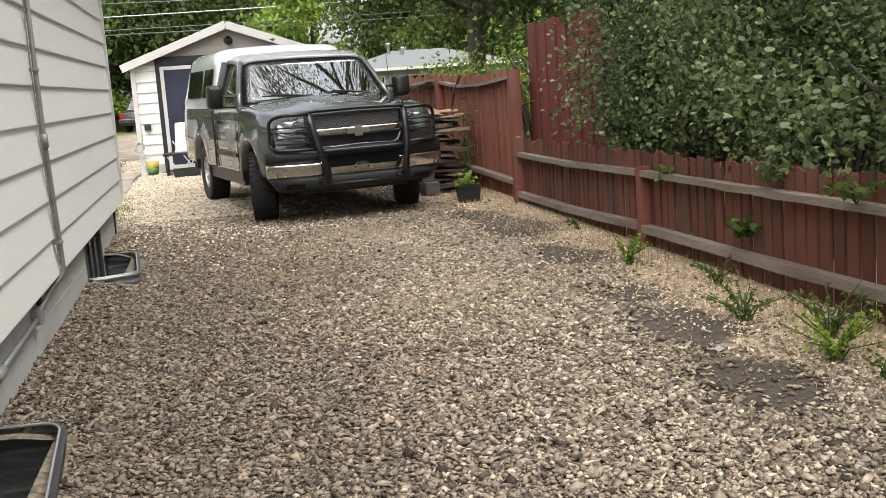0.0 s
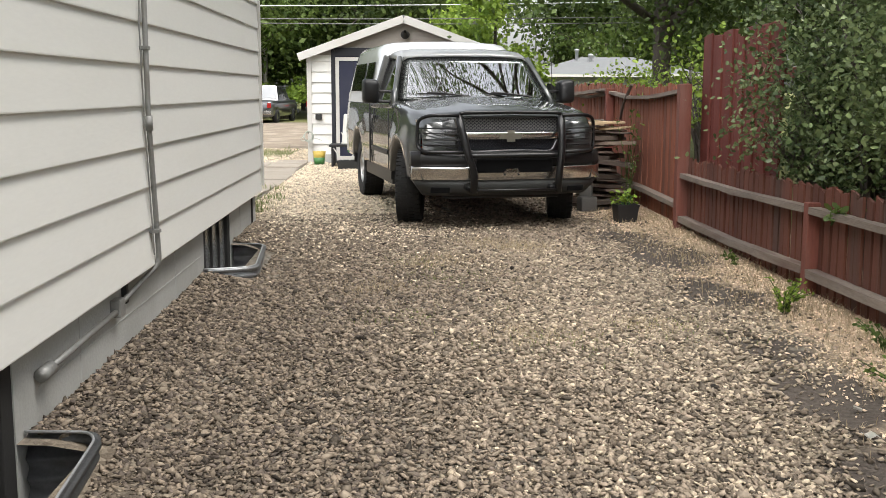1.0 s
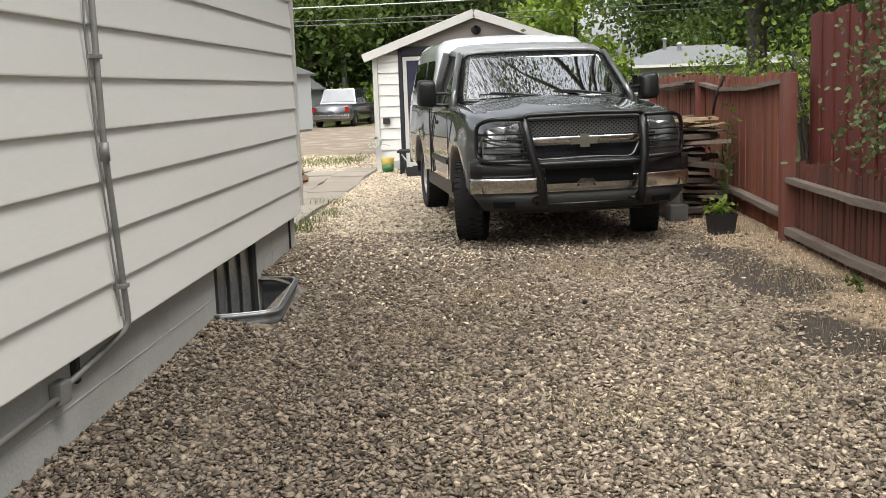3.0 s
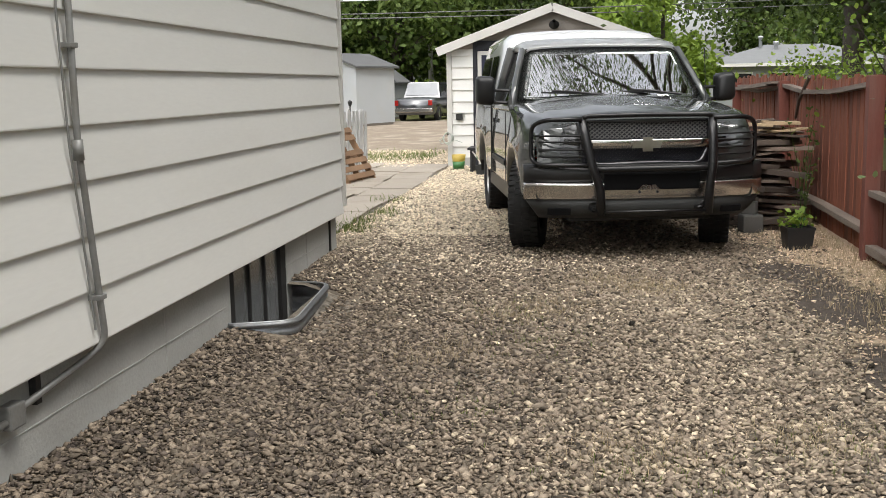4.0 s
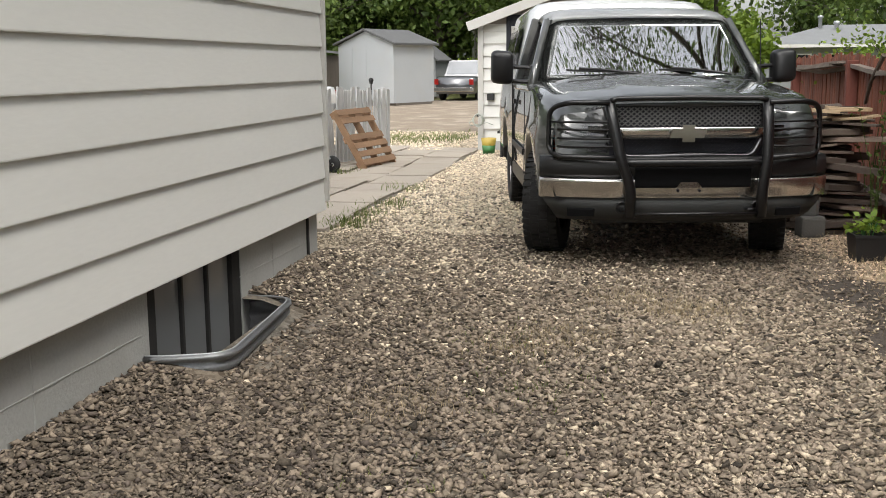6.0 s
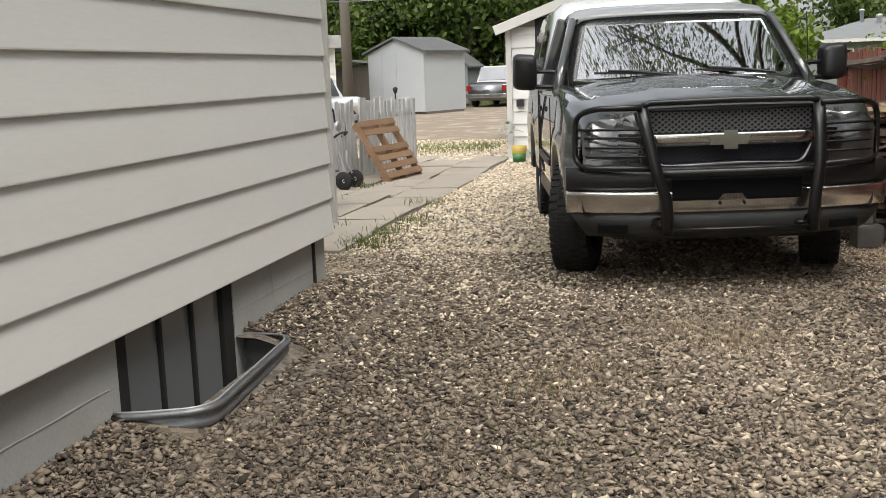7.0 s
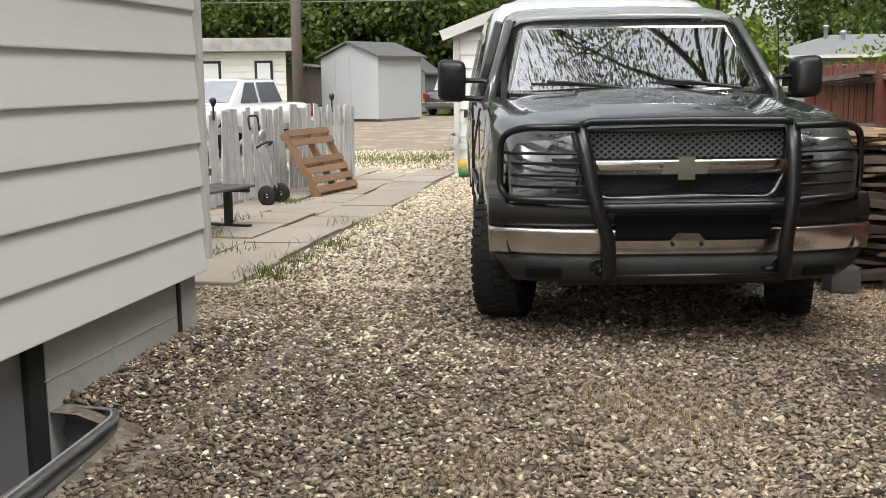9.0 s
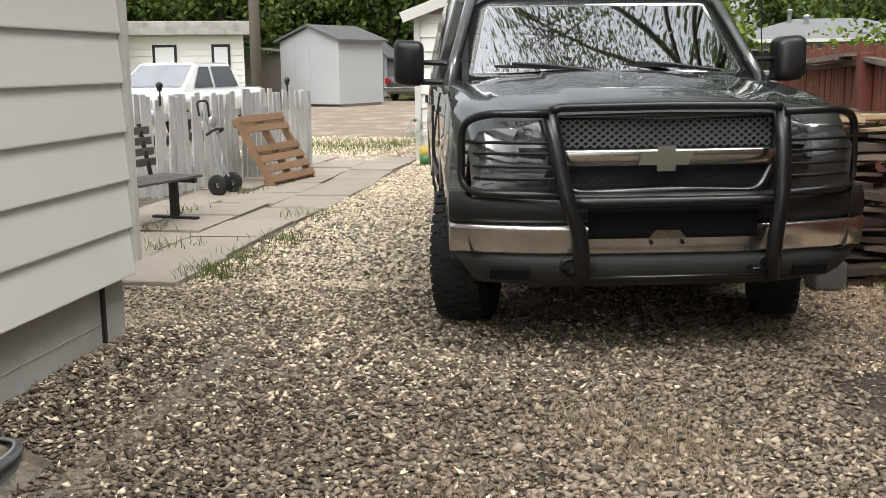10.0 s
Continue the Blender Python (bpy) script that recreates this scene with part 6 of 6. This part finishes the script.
tz = rng.random(3000) ** 0.7
ta = rng.uniform(0, 6.283, 3000)
tr_ = (1 - tz) * 1.3 * np.sqrt(rng.random(3000)) * (0.7 + 0.3 * np.sin(tz * 60))
mesh_part("crown", leaf_cloud(np.stack([np.cos(ta) * tr_, np.sin(ta) * tr_, 0.5 + tz * 5.2], 1), 0.10, rng), M_LEAFDARK, spruce)
# unseen trees behind the camera, added for reflections, and one overhanging the truck
ot = make_tree(151, 12.0, 5.6, 5.0, 26000, 0.075, 0.26, M_LEAFDARK, "unseen sparse tree behind the camera, added for reflections", pose(12.0, -9.0, 0), 12)
make_tree(152, 13.2, 6.4, 5.2, 33000, 0.062, 0.15, M_LEAFDARK, "tall fine-branched tree overhanging the fence and truck", pose(5.2, 11.8, 0, 0, 0, 60), 20)
for x, y, sc, a in ((-8.0, -14.0, 1.1, 150), (3.0, -18.0, 1.2, 250)):
    copy_thing(ot, pose(x, y, 0, 0, 0, a) @ Matrix.Scale(sc, 4))


def shrub(seed, x, y, rx, ry, h, low, n, size, mat, label):
    """A wide shrub of many stems, leafy to its outside, with an uneven top."""
    rng = np.random.default_rng(seed)
    r = random.Random(seed)
    t = thing("shrub", label, "shrub", pose(x, y, 0))
    bm = bmesh.new()
    tips = []
    for k in range(26):
        a = r.uniform(0, 6.28)
        e = Vector((math.cos(a) * rx * math.sqrt(r.random()), math.sin(a) * ry * math.sqrt(r.random()), low + (h - low) * r.uniform(0.15, 1.0)))
        m = Vector((e.x * 0.35, e.y * 0.45, e.z * 0.55))
        tube(bm, [(e.x * 0.1, e.y * 0.2, -0.1), m, e], [0.028, 0.018, 0.006], 6)
        tips += [tuple(e), tuple(m.lerp(e, 0.6)), tuple(m.lerp(e, 0.3))]
        for j in range(3):
            f = e + Vector((r.uniform(-0.45, 0.45), r.uniform(-0.5, 0.5), r.uniform(-0.45, 0.35)))
            tube(bm, [m.lerp(e, 0.7), f], [0.008, 0.003], 4)
            tips += [tuple(f)] * 2
    tips = np.array(tips)
    spread = 0.145 * rng.uniform(0.6, 1.6, size=(len(tips), 1))
    w = rng.integers(0, len(tips), n)
    pts = tips[w] + rng.normal(size=(n, 3)) * spread[w]
    pts[:, 2] = np.maximum(pts[:, 2], low * 0.75 + rng.uniform(0, 0.2, n))
    pts = pts[~((pts[:, 0] + x < 3.47) & (pts[:, 2] < 0.86))]
    part("stem", bm, M_BARK, t, "", True)
    mesh_part("leaves", leaf_cloud(pts, size, rng, 0.3, 1.5, True), mat, t)
    return t


SHRUB = "dense grey-green shrub hanging over the low fence"
shrub(201, 4.0, 5.45, 0.72, 0.85, 2.9, 0.80, 27000, 0.028, M_LEAFBUSH, SHRUB)
shrub(202, 4.25, 4.1, 1.05, 1.2, 3.1, 0.75, 38000, 0.028, M_LEAFBUSH, SHRUB)
shrub(203, 4.25, 2.2, 1.05, 1.3, 3.0, 0.72, 36000, 0.028, M_LEAFBUSH, SHRUB)
shrub(204, 4.3, 0.2, 1.05, 1.3, 3.0, 0.72, 12000, 0.036, M_LEAFBUSH, SHRUB)
shrub(210, 3.95, 6.25, 0.42, 0.55, 1.65, 0.80, 7500, 0.028, M_LEAFBUSH, SHRUB)
shrub(205, 5.6, 4.8, 1.3, 3.2, 3.8, 0.6, 15000, 0.05, M_LEAFDARK, "dark shrub standing behind the fence")
shrub(206, 4.9, 7.9, 0.9, 1.2, 3.4, 1.7, 9000, 0.05, M_LEAFDARK, "dark shrub standing behind the fence")
shrub(207, 4.1, 10.4, 0.4, 0.5, 1.75, 1.2, 900, 0.045, M_LEAFLIME, "lime-green shrub top behind the board fence")
shrub(208, 4.6, 15.5, 0.8, 2.5, 1.6, 0.8, 5000, 0.04, M_LEAFLIME, "lime-green shrub top behind the board fence")
shrub(209, -5.2, 47.5, 1.6, 1.2, 1.6, 0.3, 2500, 0.14, M_LEAFLIME, "bright green hedge beyond the lane")

# ---- gravel and grass ----
def gravel(n, area, smin, smax, seed, name, label, mat=M_STONE, fade=None, tanned=False):
    """Loose stones as one object: squashed, uneven pebbles scattered over the ground."""
    rng = np.random.default_rng(seed)
    x0, x1, y0, y1 = area
    px = rng.uniform(x0, x1, n)
    py = rng.uniform(y0, y1, n)
    keep = ~((px < -0.50) & (((py > 5.75) & (py < 7.13)) | ((py > 0.75) & (py < 2.18))))
    keep &= ~((px < -1.30) & (py > 10.1) & (py < 18.9))
    keep &= ~((px < FX + 0.01) & (py < CORNER + 0.02))
    keep &= ~((px < -0.9) & (py < CORNER + 0.02))
    edge = 2.72 + 0.16 * np.sin(py * 1.7) + 0.10 * np.sin(py * 4.1 + 1)
    if tanned == "house":
        keep &= rng.random(n) < np.clip((1.3 - px + 0.4 * np.sin(py * 1.5)) / 1.6, 0, 1)
    elif tanned:
        keep &= rng.random(n) < np.clip((px - 0.5 + 0.3 * np.sin(py * 1.9)) / 1.5, 0, 1) * np.clip((8.6 - py) / 1.5, 0, 1)
    if fade:
        thin = np.clip((py - fade[0]) / (fade[1] - fade[0]), 0, 1) * np.clip((1.7 - px + 0.5 * np.sin(py * 2.3)) / 1.4, 0, 1)
        keep &= rng.random(n) < thin ** 1.5
    if mat is not M_CHAFF:
        keep &= ~((px > edge) & (rng.random(n) < 0.86))
    for cx, cy, rx, ry in SOIL:
        d = ((px - cx) / rx) ** 2 + ((py - cy) / ry) ** 2
        keep &= ~((d < rng.uniform(0.55, 1.7, n)) & (rng.random(n) < 0.89))
    px, py = px[keep], py[keep]
    n = len(px)
    ico = np.array([(1, 0, 0), (-1, 0, 0), (0, 1, 0), (0, -1, 0), (0.25, 0.2, 1), (-0.2, -0.15, -1)], dtype=float)
    tri = np.array([(0, 2, 4), (2, 1, 4), (1, 3, 4), (3, 0, 4), (2, 0, 5), (1, 2, 5), (3, 1, 5), (0, 3, 5)])
    size = smin + (smax - smin) * rng.random(n) ** 1.8
    sc = np.stack([size * rng.uniform(0.75, 1.25, n), size * rng.uniform(0.45, 0.95, n), size * rng.uniform(0.25, 0.55, n)], 1) * 0.5
    v = (ico[None] * rng.uniform(0.65, 1.3, (n, 6, 1)) + rng.uniform(-0.28, 0.28, (n, 6, 3))) * sc[:, None] * 1.15
    a, b = rng.uniform(0, 6.283, n), rng.normal(0, 0.35, n)
    ca, sa, cb, sb = np.cos(a)[:, None], np.sin(a)[:, None], np.cos(b)[:, None], np.sin(b)[:, None]
    x, y, z = v[..., 0], v[..., 1], v[..., 2]
    x, z = x * cb - z * sb, x * sb + z * cb
    x, y = x * ca - y * sa, x * sa + y * ca
    base = np.array([gz(p, q) for p, q in zip(px, py)])
    co = np.stack([x + px[:, None], y + py[:, None], z + (base + sc[:, 2] * rng.uniform(0.2, 1.0, n))[:, None]], 2)
    faces = (tri[None] + (np.arange(n) * 6)[:, None, None]).reshape(-1, 3)
    me = bpy.data.meshes.new(name)
    me.vertices.add(n * 6)
    me.vertices.foreach_set("co", co.astype(np.float32).ravel())
    me.loops.add(len(faces) * 3)
    me.loops.foreach_set("vertex_index", faces.astype(np.int32).ravel())
    me.polygons.add(len(faces))
    me.polygons.foreach_set("loop_start", np.arange(0, len(faces) * 3, 3, dtype=np.int32))
    me.update(calc_edges=True)
    ob = mesh_part(name, me, mat)
    return tagged(ob, label, "gravel", kind="stuff")


gravel(105000, (-0.9, 3.2, 0.4, 10.2), 0.016, 0.046, 301, "gravel", "loose tan and brown driveway gravel")
gravel(6000, (-2.3, -0.86, 8.45, 10.2), 0.018, 0.046, 308, "gravel_corner", "grey-brown gravel round the house corner", M_STONETAN)
gravel(9000, (0.8, 3.2, 10.2, 18.6), 0.028, 0.06, 305, "gravel_shaded", "loose gravel under and behind the truck")
gravel(7000, (-4.6, -0.95, 18.4, 23.6), 0.035, 0.075, 306, "gravel_lane", "pale stones between walkway and lane", M_STONEPALELIT)
# the sunlit look beside the truck comes from this stone colour
gravel(18000, (-1.35, 0.9, 10.1, 18.6), 0.026, 0.055, 302, "gravel_far", "loose gravel beside the truck, open-sky light in its pale colour", M_STONEPALELIT)
gravel(1800, (-1.35, 1.0, 9.0, 18.6), 0.02, 0.045, 307, "gravel_mixed", "brown stones among the pale gravel")
gravel(32000, (0.2, 2.95, 0.4, 8.6), 0.018, 0.046, 309, "gravel_tan", "tan stones over the driveway", M_STONETAN, None, True)
# pale stones grow denser towards the truck to paint the brighter light there
gravel(42000, (-0.85, 2.4, 5.6, 10.4), 0.018, 0.044, 303, "gravel_pale", "pale stones that partly paint brighter light on the gravel", M_STONEPALELIT, (5.6, 10.6))


gravel(9000, (-0.86, 2.75, 0.4, 9.6), 0.032, 0.062, 310, "gravel_coarse", "larger brown stones among the gravel", M_STONECOARSE)
# thins out away from the wall, as the painted house shade does
gravel(24000, (-0.86, 1.3, 0.4, 8.4), 0.018, 0.045, 311, "gravel_dark", "brown stones along the house, darkened for its shade", M_STONESHADE, None, "house")
gravel(16000, (2.5, 3.36, 0.4, 11.0), 0.010, 0.030, 304, "gravel_strip", "small pale stones and chaff along the fence", M_CHAFF)


def blades(n, sampler, hmin, hmax, width, mat, seed, name, label):
    """Grass as one object: bent narrow blades."""
    rng = np.random.default_rng(seed)
    p = sampler(rng, n)
    n = len(p)
    base = np.array([gz(q[0], q[1]) for q in p])
    a = rng.uniform(0, 6.283, n)
    h = rng.uniform(hmin, hmax, n)
    lean = rng.uniform(0.2, 1.1, n) * h
    d = rng.uniform(0, 6.283, n)
    w = width * rng.uniform(0.6, 1.3, n)
    bx, by = np.cos(a) * w, np.sin(a) * w
    mx, my = p[:, 0] + np.cos(d) * lean * 0.35, p[:, 1] + np.sin(d) * lean * 0.35
    tx, ty = p[:, 0] + np.cos(d) * lean, p[:, 1] + np.sin(d) * lean
    v = np.stack([np.stack([p[:, 0] - bx, p[:, 1] - by, base - 0.01], 1), np.stack([p[:, 0] + bx, p[:, 1] + by, base - 0.01], 1), np.stack([mx + bx * 0.7, my + by * 0.7, base + h * 0.6], 1), np.stack([mx - bx * 0.7, my - by * 0.7, base + h * 0.6], 1), np.stack([tx, ty, base + h * 0.95], 1)], 1)
    k = np.arange(n)[:, None] * 5
    tris = np.concatenate([k + [0, 1, 2], k + [0, 2, 3], k + [3, 2, 4]], 1).reshape(-1, 3)
    me = bpy.data.meshes.new(name)
    me.from_pydata(v.reshape(-1, 3).tolist(), [], tris.tolist())
    return tagged(mesh_part(name, me, mat), label, "grass", kind="stuff")


def along_fence(rng, n):
    y = rng.uniform(0.5, 11.0, n)
    return np.stack([3.38 - np.abs(rng.normal(0, 0.30, n)), y], 1)


def tufts(centres, r):
    def f(rng, n):
        c = np.array(centres)[rng.integers(0, len(centres), n)]
        return c + rng.normal(0, r, (n, 2))
    return f


blades(8000, along_fence, 0.015, 0.07, 0.0020, M_STRAW, 401, "dry_grass", "dry straw-coloured grass along the fence")
blades(3800, tufts([(1.6, 7.5), (1.55, 7.7), (1.75, 7.6), (1.3, 7.9), (0.75, 6.6), (0.95, 6.9), (1.4, 4.1), (2.1, 4.4), (0.4, 5.6)], 0.16), 0.015, 0.045, 0.002, M_STRAW, 402, "dry_grass_tufts", "sparse dry grass in the gravel")
blades(900, tufts([(0.7, 6.7), (0.9, 5.9), (1.5, 3.9), (2.2, 4.2), (0.6, 4.6)], 0.2), 0.015, 0.04, 0.0022, M_GRASS, 403, "grass_tufts", "sparse green grass in the gravel")
blades(750, tufts([(-1.22, 10.5), (-1.24, 10.55), (-1.2, 11.2), (-1.15, 11.9), (-1.95, 11.5), (-2.5, 12.3), (-2.55, 13.4), (-1.3, 13.2), (-2.6, 15.0)], 0.12), 0.04, 0.13, 0.004, M_GRASS, 404, "joint_weeds", "green weeds along the walkway edge")
blades(1800, lambda rng, n: np.stack([rng.uniform(-4.2, -1.9, n), 21.6 + rng.normal(0, 0.8, n)], 1), 0.03, 0.11, 0.006, M_GRASS, 405, "lane_grass", "patch of green grass beside the lane")

# ---- litter ----
for x, y, a, ln in ((1.34, 1.33, 115, 0.12), (2.52, 2.24, 20, 0.09), (2.62, 2.6, 70, 0.05)):
    sc = thing("paper_scrap", "small white scrap of paper on the gravel", "litter", pose(x, y, gz(x, y) + 0.018, 4, 6, a), group="scraps on the gravel")
    bm = bmesh.new()
    secs = [[(u * ln, w * 0.018, 0.006 * math.sin(u * 9) + 0.004 * w) for w in (-1, 0, 1)] for u in np.linspace(-0.5, 0.5, 7)]
    loft(bm, secs)
    bmesh.ops.solidify(bm, geom=bm.faces[:], thickness=0.002)
    part("scrap", bm, M_CREAM, sc)
